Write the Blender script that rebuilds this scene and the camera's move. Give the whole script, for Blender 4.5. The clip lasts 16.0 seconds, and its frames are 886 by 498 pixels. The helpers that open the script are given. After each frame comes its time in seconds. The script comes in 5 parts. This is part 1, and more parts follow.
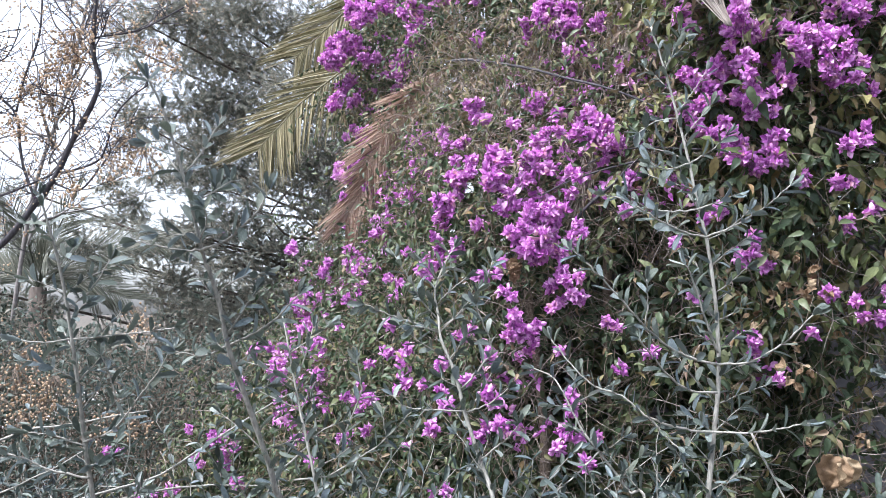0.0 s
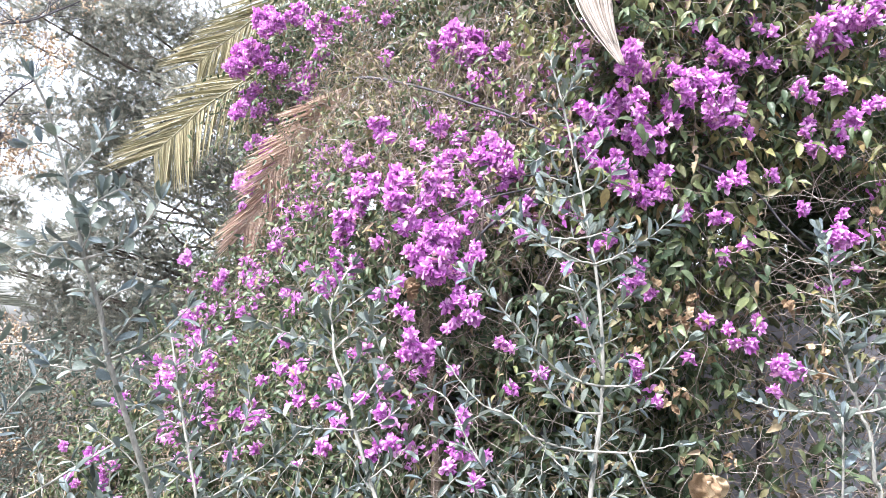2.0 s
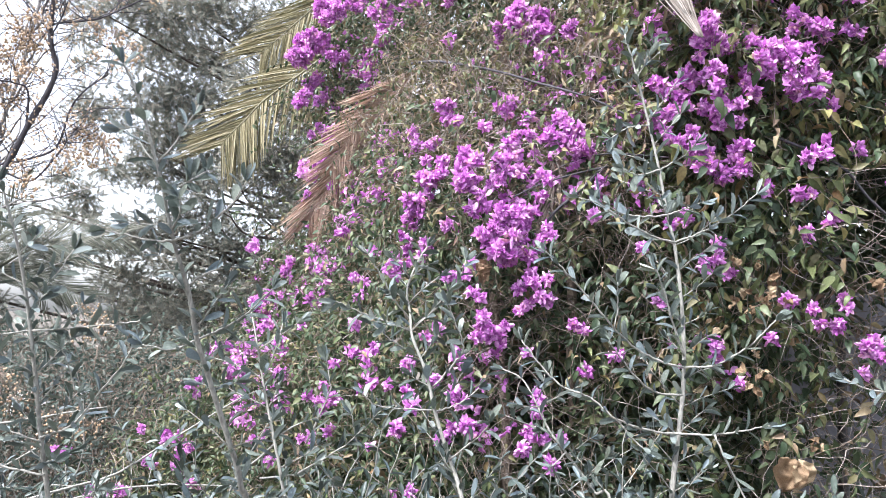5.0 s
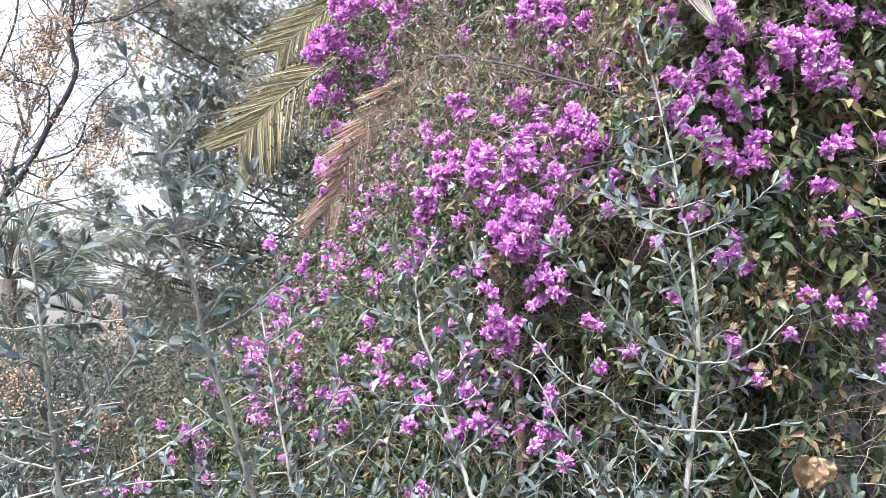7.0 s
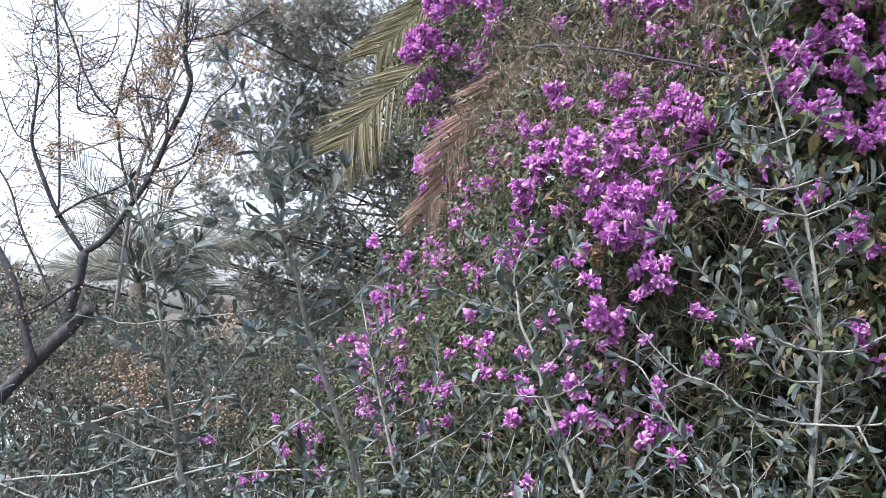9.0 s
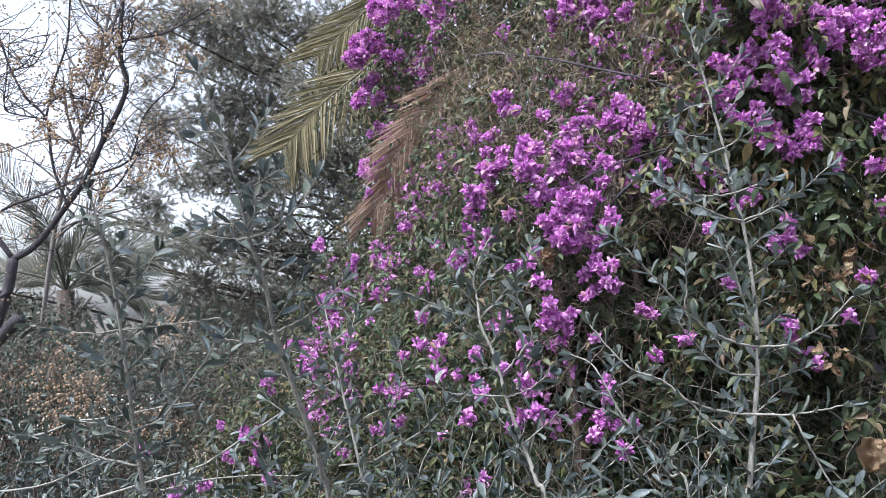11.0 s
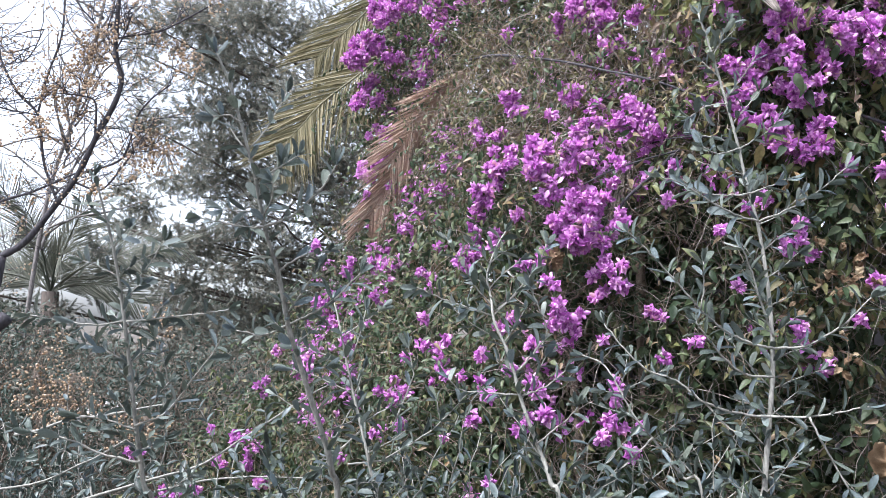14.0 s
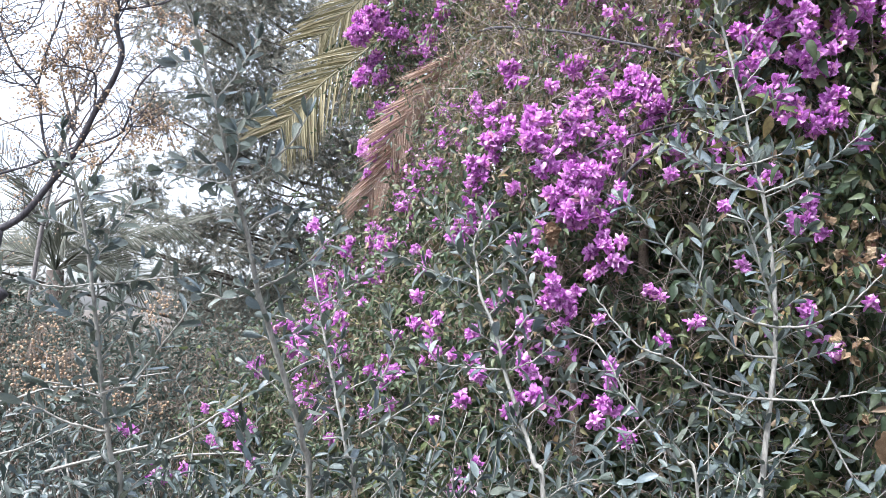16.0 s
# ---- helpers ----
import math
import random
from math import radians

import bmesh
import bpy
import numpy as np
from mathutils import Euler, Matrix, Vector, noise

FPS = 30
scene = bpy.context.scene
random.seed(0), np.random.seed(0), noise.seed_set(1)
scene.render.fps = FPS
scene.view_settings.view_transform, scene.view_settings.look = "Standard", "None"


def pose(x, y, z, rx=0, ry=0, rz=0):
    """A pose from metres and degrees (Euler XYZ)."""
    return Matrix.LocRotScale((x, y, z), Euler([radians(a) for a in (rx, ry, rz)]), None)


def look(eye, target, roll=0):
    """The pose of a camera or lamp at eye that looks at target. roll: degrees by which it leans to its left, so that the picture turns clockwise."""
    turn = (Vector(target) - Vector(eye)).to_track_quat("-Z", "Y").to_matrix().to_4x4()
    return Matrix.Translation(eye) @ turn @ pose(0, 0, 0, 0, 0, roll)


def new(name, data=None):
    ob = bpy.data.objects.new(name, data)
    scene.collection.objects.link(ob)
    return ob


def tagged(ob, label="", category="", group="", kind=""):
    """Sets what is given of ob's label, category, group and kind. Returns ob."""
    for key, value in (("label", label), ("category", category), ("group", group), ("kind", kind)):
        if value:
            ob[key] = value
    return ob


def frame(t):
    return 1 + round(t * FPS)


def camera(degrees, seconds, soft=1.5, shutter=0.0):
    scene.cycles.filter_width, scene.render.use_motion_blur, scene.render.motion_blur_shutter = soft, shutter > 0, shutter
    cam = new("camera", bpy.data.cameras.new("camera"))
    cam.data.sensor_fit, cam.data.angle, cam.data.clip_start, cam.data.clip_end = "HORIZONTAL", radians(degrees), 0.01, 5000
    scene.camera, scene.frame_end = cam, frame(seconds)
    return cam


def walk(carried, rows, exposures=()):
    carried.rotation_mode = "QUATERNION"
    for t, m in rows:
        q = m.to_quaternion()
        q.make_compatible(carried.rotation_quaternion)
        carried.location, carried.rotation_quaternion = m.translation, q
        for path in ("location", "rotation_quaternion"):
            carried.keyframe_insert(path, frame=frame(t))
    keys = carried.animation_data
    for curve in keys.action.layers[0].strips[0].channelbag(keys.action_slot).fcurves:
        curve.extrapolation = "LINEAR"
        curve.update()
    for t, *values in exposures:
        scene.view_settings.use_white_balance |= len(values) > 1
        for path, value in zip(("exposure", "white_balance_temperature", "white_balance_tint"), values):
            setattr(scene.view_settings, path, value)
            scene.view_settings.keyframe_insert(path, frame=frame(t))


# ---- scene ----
cam = camera(63.2, 16.0, soft=0.3)
METRES, EYE, TILT, LEAN, TURN = 1.0, 1.6, 5.0, 0.0, 0.0
ROWS = [
    (0.0, 0.0, 0.0, 0.0, -0.0, 0.0, -0.0),
    (0.5, -0.0056, -0.0033, 0.0023, -2.63, 0.21, -0.29),
    (1.0, 0.0113, -0.0121, 0.0103, -7.74, 2.02, -1.95),
    (1.5, 0.0092, -0.0222, 0.0086, -8.98, 2.45, -3.24),
    (2.0, 0.013, -0.0147, 0.0092, -7.68, 1.4, -2.12),
    (2.5, -0.0022, -0.0085, 0.0036, -5.69, 0.58, -1.18),
    (3.0, -0.0264, -0.0118, -0.0052, -2.03, -1.27, 1.12),
    (3.5, -0.0237, -0.002, -0.0048, -2.33, -0.89, 0.67),
    (6.0, -0.0519, 0.0044, -0.0191, -3.68, 0.68, -2.13),
    (6.5, -0.0374, 0.0051, -0.0146, -3.17, 0.54, -1.71),
    (7.0, -0.0075, 0.0207, -0.0227, -1.7, 0.21, -1.18),
    (7.5, 0.0163, 0.0614, -0.016, -0.36, -0.23, -0.19),
    (8.0, 0.0181, 0.0684, -0.0337, 3.17, 0.25, -0.67),
    (8.5, 0.0137, 0.0545, -0.0449, 6.8, 0.05, 0.13),
    (11.0, -0.0562, -0.0222, -0.0306, 1.26, 0.04, 0.9),
    (11.5, -0.0992, -0.018, -0.0486, -0.79, -0.61, -0.46),
    (12.0, -0.1635, -0.0546, -0.0666, -2.37, -0.32, -2.4),
    (12.5, -0.2206, -0.116, -0.0306, -2.03, 1.28, -3.3),
    (13.0, -0.2067, -0.1029, -0.0432, 1.24, 0.7, -0.62),
    (13.5, -0.1741, -0.0155, -0.0832, 0.96, -0.28, 0.11),
    (14.0, -0.1288, 0.0094, -0.0689, 0.02, 0.91, -0.05),
    (14.5, -0.0891, 0.0032, -0.0679, -1.72, 1.94, -2.28),
    (15.0, -0.0674, 0.0123, -0.067, -2.86, 1.95, -2.83),
    (15.5, -0.0739, 0.05, -0.0923, -2.25, 1.4, -3.34),
    (16.0, -0.0612, 0.1007, -0.125, 1.06, 0.26, -1.18),
]
EXPOSURES = [(0, 1.56, 5850, 12), (0.5, 1.55, 5850, 12), (1, 1.95, 5950, 12), (1.5, 2.31, 6000, 12), (2, 2.38, 6050, 12), (2.5, 2.41, 6050, 12), (3, 2.1, 6020, 12), (3.5, 2.0, 6000, 12), (6, 1.96, 6000, 12), (7, 1.99, 6000, 12), (8, 1.67, 5850, 12), (8.5, 1.43, 5850, 12), (11, 1.13, 5850, 12), (12, 1.58, 5850, 12), (12.5, 1.73, 5850, 12), (13, 1.52, 5850, 12), (14, 1.47, 5850, 12), (15, 1.57, 5850, 12), (16, 1.77, 5850, 12)]
walk(cam, [(t, pose(0, 0, EYE, TILT, LEAN, TURN) @ pose(METRES * x, METRES * y, METRES * z, 90 + pitch, roll, yaw)) for t, x, y, z, yaw, pitch, roll in ROWS], EXPOSURES)

# ---- sky and sun: thin bright overcast, the sun veiled and high behind the path ----
SUN_UP, SUN_ROUND = 60.0, -128.0
world = bpy.data.worlds.new("sky")
scene.world = world
world.use_nodes = True
wn = world.node_tree
sky = wn.nodes.new("ShaderNodeTexSky")
sky.sky_type, sky.sun_disc = "NISHITA", False
sky.sun_elevation, sky.sun_rotation = radians(SUN_UP), radians(SUN_ROUND)
sky.air_density, sky.dust_density, sky.ozone_density = 1.0, 3.0, 1.0
veil = wn.nodes.new("ShaderNodeHueSaturation")  # thin cloud takes the blue out of the sky
veil.inputs["Saturation"].default_value = 0.3
wn.links.new(sky.outputs[0], veil.inputs["Color"])
wn.links.new(veil.outputs[0], wn.nodes["Background"].inputs[0])
wn.nodes["Background"].inputs[1].default_value = 0.15
sun_data = bpy.data.lights.new("sun", "SUN")
sun_data.energy, sun_data.angle, sun_data.color = 2.6, radians(12), (1.0, 0.95, 0.90)
sun = new("sun", sun_data)
sun.matrix_world = look((60 * math.sin(radians(SUN_ROUND)), 60 * math.cos(radians(SUN_ROUND)), 60 * math.tan(radians(SUN_UP))), (0, 2, 1.5))


# ---- materials ----
def mat(name):
    m = bpy.data.materials.new(name)
    m.use_nodes = True
    return m, m.node_tree.nodes, m.node_tree.links


def ramp_of(nodes, stops):
    r = nodes.new("ShaderNodeValToRGB")
    el = r.color_ramp.elements
    while len(el) < len(stops):
        el.new(0.5)
    for e, (p, c) in zip(el, stops):
        e.position, e.color = p, (*c, 1)
    return r


def leafy(name, stops, rough=0.5, through_light=0.3, mottle=0.35, size=60.0, sheen=0.4):
    """A leaf or petal: its own colour for every piece, blotches, a little relief, light passing through."""
    m, n, l = mat(name)
    bsdf, out = n["Principled BSDF"], n["Material Output"]
    geo, info = n.new("ShaderNodeNewGeometry"), n.new("ShaderNodeObjectInfo")
    add, fract = n.new("ShaderNodeMath"), n.new("ShaderNodeMath")
    fract.operation = "FRACT"
    l.new(geo.outputs["Random Per Island"], add.inputs[0])
    l.new(info.outputs["Random"], add.inputs[1])
    l.new(add.outputs[0], fract.inputs[0])
    ramp = ramp_of(n, stops)
    l.new(fract.outputs[0], ramp.inputs[0])
    tex = n.new("ShaderNodeTexNoise")
    tex.inputs["Scale"].default_value, tex.inputs["Detail"].default_value = size, 4.0
    coord = n.new("ShaderNodeTexCoord")
    l.new(coord.outputs["Object"], tex.inputs["Vector"])
    hsv = n.new("ShaderNodeHueSaturation")
    mr = n.new("ShaderNodeMapRange")
    mr.inputs["To Min"].default_value, mr.inputs["To Max"].default_value = 1 - mottle, 1 + mottle
    l.new(tex.outputs[0], mr.inputs[0])
    l.new(mr.outputs[0], hsv.inputs["Value"])
    l.new(ramp.outputs[0], hsv.inputs["Color"])
    l.new(hsv.outputs[0], bsdf.inputs["Base Color"])
    bsdf.inputs["Roughness"].default_value = rough
    bsdf.inputs["Specular IOR Level"].default_value = sheen
    bump = n.new("ShaderNodeBump")
    bump.inputs["Strength"].default_value, bump.inputs["Distance"].default_value = 0.6, 0.002
    l.new(tex.outputs[0], bump.inputs["Height"])
    l.new(bump.outputs[0], bsdf.inputs["Normal"])
    tr, mix = n.new("ShaderNodeBsdfTranslucent"), n.new("ShaderNodeMixShader")
    l.new(hsv.outputs[0], tr.inputs["Color"])
    mix.inputs[0].default_value = through_light
    l.new(bsdf.outputs[0], mix.inputs[1])
    l.new(tr.outputs[0], mix.inputs[2])
    l.new(mix.outputs[0], out.inputs["Surface"])
    return m


def solid(name, dark, light, scale=30.0, rough=0.85, relief=0.4, stretch=(1, 1, 1), fine=4.0):
    """Bark, wood, plaster, soil: two tones in two sizes of noise, with relief."""
    m, n, l = mat(name)
    bsdf = n["Principled BSDF"]
    coord, mp = n.new("ShaderNodeTexCoord"), n.new("ShaderNodeMapping")
    mp.inputs["Scale"].default_value = stretch
    l.new(coord.outputs["Object"], mp.inputs[0])
    big, small = n.new("ShaderNodeTexNoise"), n.new("ShaderNodeTexNoise")
    big.inputs["Scale"].default_value, small.inputs["Scale"].default_value = scale, scale * fine
    small.inputs["Detail"].default_value = 6
    for tex in (big, small):
        l.new(mp.outputs[0], tex.inputs["Vector"])
    mixv = n.new("ShaderNodeMath")
    mixv.operation = "MULTIPLY_ADD"
    mixv.inputs[1].default_value = 0.5
    half = n.new("ShaderNodeMath")
    half.operation = "MULTIPLY"
    half.inputs[1].default_value = 0.5
    l.new(small.outputs[0], half.inputs[0])
    l.new(big.outputs[0], mixv.inputs[0])
    l.new(half.outputs[0], mixv.inputs[2])
    ramp = ramp_of(n, [(0.36, dark), (0.64, light)])
    l.new(mixv.outputs[0], ramp.inputs[0])
    l.new(ramp.outputs[0], bsdf.inputs["Base Color"])
    bsdf.inputs["Roughness"].default_value = rough
    bump = n.new("ShaderNodeBump")
    bump.inputs["Strength"].default_value, bump.inputs["Distance"].default_value = relief, 0.004
    l.new(small.outputs[0], bump.inputs["Height"])
    l.new(bump.outputs[0], bsdf.inputs["Normal"])
    return m


# darkest stop stands in for shadow between bracts, dealt out at random
BRACT = leafy("bract", [(0.0, (0.40, 0.10, 0.41)), (0.25, (0.60, 0.20, 0.60)), (0.6, (0.74, 0.35, 0.74)), (0.9, (0.84, 0.51, 0.81)), (1.0, (0.83, 0.48, 0.56))], 0.55, 0.28, 0.4, 90, 0.3)
BUSH_LEAF = leafy("bougainvillea_leaf", [(0.0, (0.028, 0.047, 0.025)), (0.4, (0.056, 0.086, 0.042)), (0.75, (0.094, 0.121, 0.058)), (0.93, (0.15, 0.158, 0.075)), (1.0, (0.23, 0.165, 0.10))], 0.46, 0.22, 0.5, 110, 0.4)
SERE_LEAF = leafy("withering_leaf", [(0.0, (0.095, 0.102, 0.045)), (0.45, (0.18, 0.165, 0.08)), (0.75, (0.28, 0.21, 0.14)), (1.0, (0.14, 0.095, 0.07))], 0.55, 0.25, 0.4, 50, 0.3)
YOUNG_LEAF = leafy("young_leaf", [(0.0, (0.085, 0.115, 0.045)), (0.5, (0.145, 0.17, 0.065)), (0.85, (0.23, 0.225, 0.09)), (1.0, (0.28, 0.18, 0.09))], 0.45, 0.28, 0.5, 110, 0.4)
DRY_LEAF = leafy("dry_leaf", [(0.0, (0.18, 0.115, 0.07)), (0.5, (0.32, 0.225, 0.14)), (1.0, (0.48, 0.38, 0.25))], 0.75, 0.22, 0.6, 45, 0.2)
# darker copy for the low shrub: shade at the foot is in its colour
OLIVE_LEAF = leafy("shaded_olive_leaf", [(0.0, (0.030, 0.044, 0.040)), (0.3, (0.058, 0.080, 0.068)), (0.55, (0.092, 0.115, 0.090)), (0.78, (0.086, 0.118, 0.132)), (0.95, (0.14, 0.17, 0.155)), (1.0, (0.25, 0.28, 0.25))], 0.42, 0.14, 0.45, 120, 0.5)
# the bluish stop, here and in the shrub's palette, stands in for sky sheen
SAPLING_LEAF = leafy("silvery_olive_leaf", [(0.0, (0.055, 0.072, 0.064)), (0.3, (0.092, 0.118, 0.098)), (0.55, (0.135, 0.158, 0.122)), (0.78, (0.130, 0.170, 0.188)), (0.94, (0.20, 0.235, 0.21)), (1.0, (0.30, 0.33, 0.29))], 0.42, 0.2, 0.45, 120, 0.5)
# paler than juniper needles are: haze and flare are put into the colour
JUNIPER = leafy("hazed_juniper_needles", [(0.0, (0.125, 0.135, 0.118)), (0.5, (0.20, 0.205, 0.175)), (0.85, (0.28, 0.272, 0.222)), (1.0, (0.34, 0.28, 0.21))], 0.7, 0.38, 0.45, 6, 0.2)
SHRUB_LEAF = leafy("shrub_leaf", [(0.0, (0.018, 0.030, 0.020)), (0.6, (0.035, 0.050, 0.030)), (0.9, (0.07, 0.07, 0.045)), (1.0, (0.16, 0.12, 0.08))], 0.5, 0.2, 0.35, 30, 0.4)
SCRUB_LEAF = leafy("scrub_leaf", [(0.0, (0.028, 0.046, 0.036)), (0.5, (0.060, 0.086, 0.066)), (0.85, (0.105, 0.125, 0.10)), (1.0, (0.17, 0.16, 0.125))], 0.5, 0.25, 0.35, 30, 0.4)
PALM_LEAF = leafy("palm_leaflet", [(0.0, (0.125, 0.115, 0.06)), (0.5, (0.23, 0.205, 0.115)), (1.0, (0.42, 0.37, 0.235))], 0.45, 0.22, 0.3, 25, 0.5)
FAR_PALM = leafy("far_palm_leaflet", [(0.0, (0.06, 0.07, 0.05)), (0.6, (0.12, 0.125, 0.09)), (1.0, (0.24, 0.24, 0.19))], 0.5, 0.2, 0.2, 20, 0.4)
DEAD_FROND = leafy("dead_palm_leaflet", [(0.0, (0.27, 0.18, 0.14)), (0.5, (0.43, 0.31, 0.245)), (1.0, (0.60, 0.47, 0.38))], 0.75, 0.25, 0.3, 25, 0.2)
STRAW = leafy("palm_fibre", [(0.0, (0.14, 0.115, 0.098)), (0.5, (0.235, 0.20, 0.175)), (1.0, (0.36, 0.32, 0.285))], 0.8, 0.1, 0.35, 25, 0.2)
BERRY = leafy("berry", [(0.0, (0.26, 0.165, 0.095)), (0.5, (0.39, 0.275, 0.17)), (1.0, (0.52, 0.41, 0.29))], 0.45, 0.0, 0.25, 120, 0.4)
OLIVE_BARK = solid("olive_bark", (0.18, 0.175, 0.155), (0.36, 0.35, 0.31), 60, 0.8, 0.5, (1, 1, 0.3))
TWIG_BARK = solid("twig_bark", (0.10, 0.075, 0.06), (0.24, 0.19, 0.15), 50, 0.9, 0.5)
PALE_TWIG = solid("bleached_twig", (0.16, 0.13, 0.115), (0.40, 0.35, 0.31), 40, 0.9, 0.4)
TREE_BARK = solid("chinaberry_bark", (0.030, 0.028, 0.033), (0.080, 0.074, 0.082), 25, 0.9, 0.7, (1, 1, 0.3))
PALE_BARK = solid("pale_bark", (0.12, 0.11, 0.105), (0.25, 0.23, 0.215), 18, 0.9, 0.6, (1, 1, 0.4))
DARK_BARK = solid("juniper_bark", (0.05, 0.04, 0.035), (0.11, 0.09, 0.075), 20, 0.95, 0.7, (1, 1, 0.2))
PLASTER = solid("grey_render", (0.15, 0.148, 0.165), (0.22, 0.215, 0.235), 3, 0.9, 0.35, (1, 1, 1), 12)
CONCRETE = solid("pale_concrete", (0.50, 0.49, 0.47), (0.66, 0.65, 0.63), 1.5, 0.9, 0.3, (1, 1, 1), 14)
SHADE_WALL_RENDER = solid("light_grey_render", (0.24, 0.24, 0.245), (0.36, 0.36, 0.365), 2, 0.9, 0.35, (1, 1, 1), 12)
RUST = solid("weathered_steel", (0.07, 0.065, 0.065), (0.15, 0.14, 0.14), 30, 0.7, 0.3)
SOIL = solid("dry_soil", (0.048, 0.042, 0.033), (0.125, 0.105, 0.082), 2, 0.95, 0.8, (1, 1, 1), 10)

# ---- building helpers ----
rng = np.random.default_rng(7)


class Geo:
    """Gathers pieces of one mesh."""

    def __init__(self):
        self.v, self.loops, self.sizes, self.n = [], [], [], 0

    def add(self, v, f):
        v = np.asarray(v, float)
        self.v.append(v)
        self.loops.append(np.fromiter((i for q in f for i in q), int) + self.n)
        self.sizes.append(np.fromiter((len(q) for q in f), int))
        self.n += len(v)

    def scatter(self, tv, tf, pos, rot, size):
        """Copies of a small template: pos (k,3), rot (k,3,3) with columns side, along, normal, size (k,)."""
        k = len(pos)
        if k == 0:
            return
        sv = tv[None] * np.asarray(size, float)[:, None, None]
        v = np.einsum("kij,kvj->kvi", rot, sv) + np.asarray(pos)[:, None, :]
        self.v.append(v.reshape(-1, 3))
        flat = np.fromiter((i for q in tf for i in q), int)
        self.loops.append((flat[None] + (self.n + np.arange(k) * len(tv))[:, None]).ravel())
        self.sizes.append(np.tile(np.fromiter((len(q) for q in tf), int), k))
        self.n += k * len(tv)


def part(name, geo, material, parent=None, label="", smooth=True, kind=""):
    """Links a mesh as one object, under a thing or a part."""
    me = bpy.data.meshes.new(name)
    v, loops, sizes = np.concatenate(geo.v), np.concatenate(geo.loops), np.concatenate(geo.sizes)
    me.vertices.add(len(v))
    me.vertices.foreach_set("co", v.astype(np.float32).ravel())
    me.loops.add(len(loops))
    me.loops.foreach_set("vertex_index", loops.astype(np.int32))
    me.polygons.add(len(sizes))
    me.polygons.foreach_set("loop_start", (np.cumsum(sizes) - sizes).astype(np.int32))
    me.update(calc_edges=True)
    me.polygons.foreach_set("use_smooth", np.full(len(sizes), smooth))
    me.materials.append(material)
    me.update()
    ob = new(name, me)
    ob.parent = parent
    return tagged(ob, label=label, kind=kind)


def thing(name, place, label, category, group=""):
    ob = new(name)
    ob.empty_display_size = 0.1
    ob.location = place
    bpy.context.view_layer.update()
    return tagged(ob, label, category, group)


def adopt(ob, parent):
    """Hangs a part built in world metres under its thing."""
    ob.parent = parent
    m = parent.matrix_basis.copy()
    if parent.parent:
        m = parent.parent.matrix_basis @ m
    ob.matrix_parent_inverse = m.inverted()
    return ob


def unit(v):
    v = np.asarray(v, float)
    return v / np.maximum(np.linalg.norm(v, axis=-1, keepdims=True), 1e-9)


def frames(along, up):
    """Rotations whose second column is along and whose third leans towards up."""
    y = unit(along)
    x = unit(np.cross(y, up))
    z = np.cross(x, y)
    return np.stack([x, y, z], axis=-1)


def spline(pts, steps):
    """A smooth line through the points."""
    p = np.asarray(pts, float)
    p = np.vstack([2 * p[0] - p[1], p, 2 * p[-1] - p[-2]])
    out = []
    for i in range(1, len(p) - 2):
        t = np.linspace(0, 1, steps, endpoint=False)[:, None]
        a, b, c, d = p[i - 1], p[i], p[i + 1], p[i + 2]
        out.append(0.5 * (2 * b + (c - a) * t + (2 * a - 5 * b + 4 * c - d) * t**2 + (3 * b - a - 3 * c + d) * t**3))
    out.append(p[-2][None])
    return np.vstack(out)


def tube(geo, line, r0, r1, sides=6, rough=0.0):
    """A tapering round branch along a line, closed at its tip."""
    line = np.asarray(line, float)
    k = len(line)
    tang = unit(np.gradient(line, axis=0))
    ref = np.array([0.0, 1.0, 0.15]) if abs(tang[0][1]) < 0.8 else np.array([1.0, 0, 0.1])
    a = unit(np.cross(tang, ref))
    b = np.cross(tang, a)
    r = np.linspace(r0, r1, k)[:, None] * (1 + rough * rng.normal(size=(k, 1)))
    ang = np.linspace(0, 2 * np.pi, sides, endpoint=False)
    v = (line[:, None] + r[:, None] * (np.cos(ang)[None, :, None] * a[:, None] + np.sin(ang)[None, :, None] * b[:, None])).reshape(-1, 3)
    f = []
    for i in range(k - 1):
        for j in range(sides):
            f.append((i * sides + j, i * sides + (j + 1) % sides, (i + 1) * sides + (j + 1) % sides, (i + 1) * sides + j))
    f.append(tuple(range((k - 1) * sides, k * sides)))
    f.append(tuple(range(sides))[::-1])
    geo.add(v, f)


def blade(width, fold, droop, rows=(0.0, 0.3, 0.65, 1.0), shape=(0.12, 1.0, 0.8, 0.0)):
    """A leaf of length 1 along y: folded along its midrib and drooping to its tip."""
    v, f = [], []
    for t, s in zip(rows, shape):
        z = -droop * t * t
        w = 0.5 * width * s
        if s <= 0:
            v.append((0, t, z))
        else:
            v += [(-w, t, z + fold * w), (0, t, z), (w, t, z + fold * w)]
    for i in range(len(rows) - 1):
        a = 3 * i
        if shape[i + 1] > 0:
            b = a + 3
            f += [(a, a + 1, b + 1, b), (a + 1, a + 2, b + 2, b + 1)]
        else:
            f += [(a, a + 1, a + 3), (a + 1, a + 2, a + 3)]
    return np.array(v), f


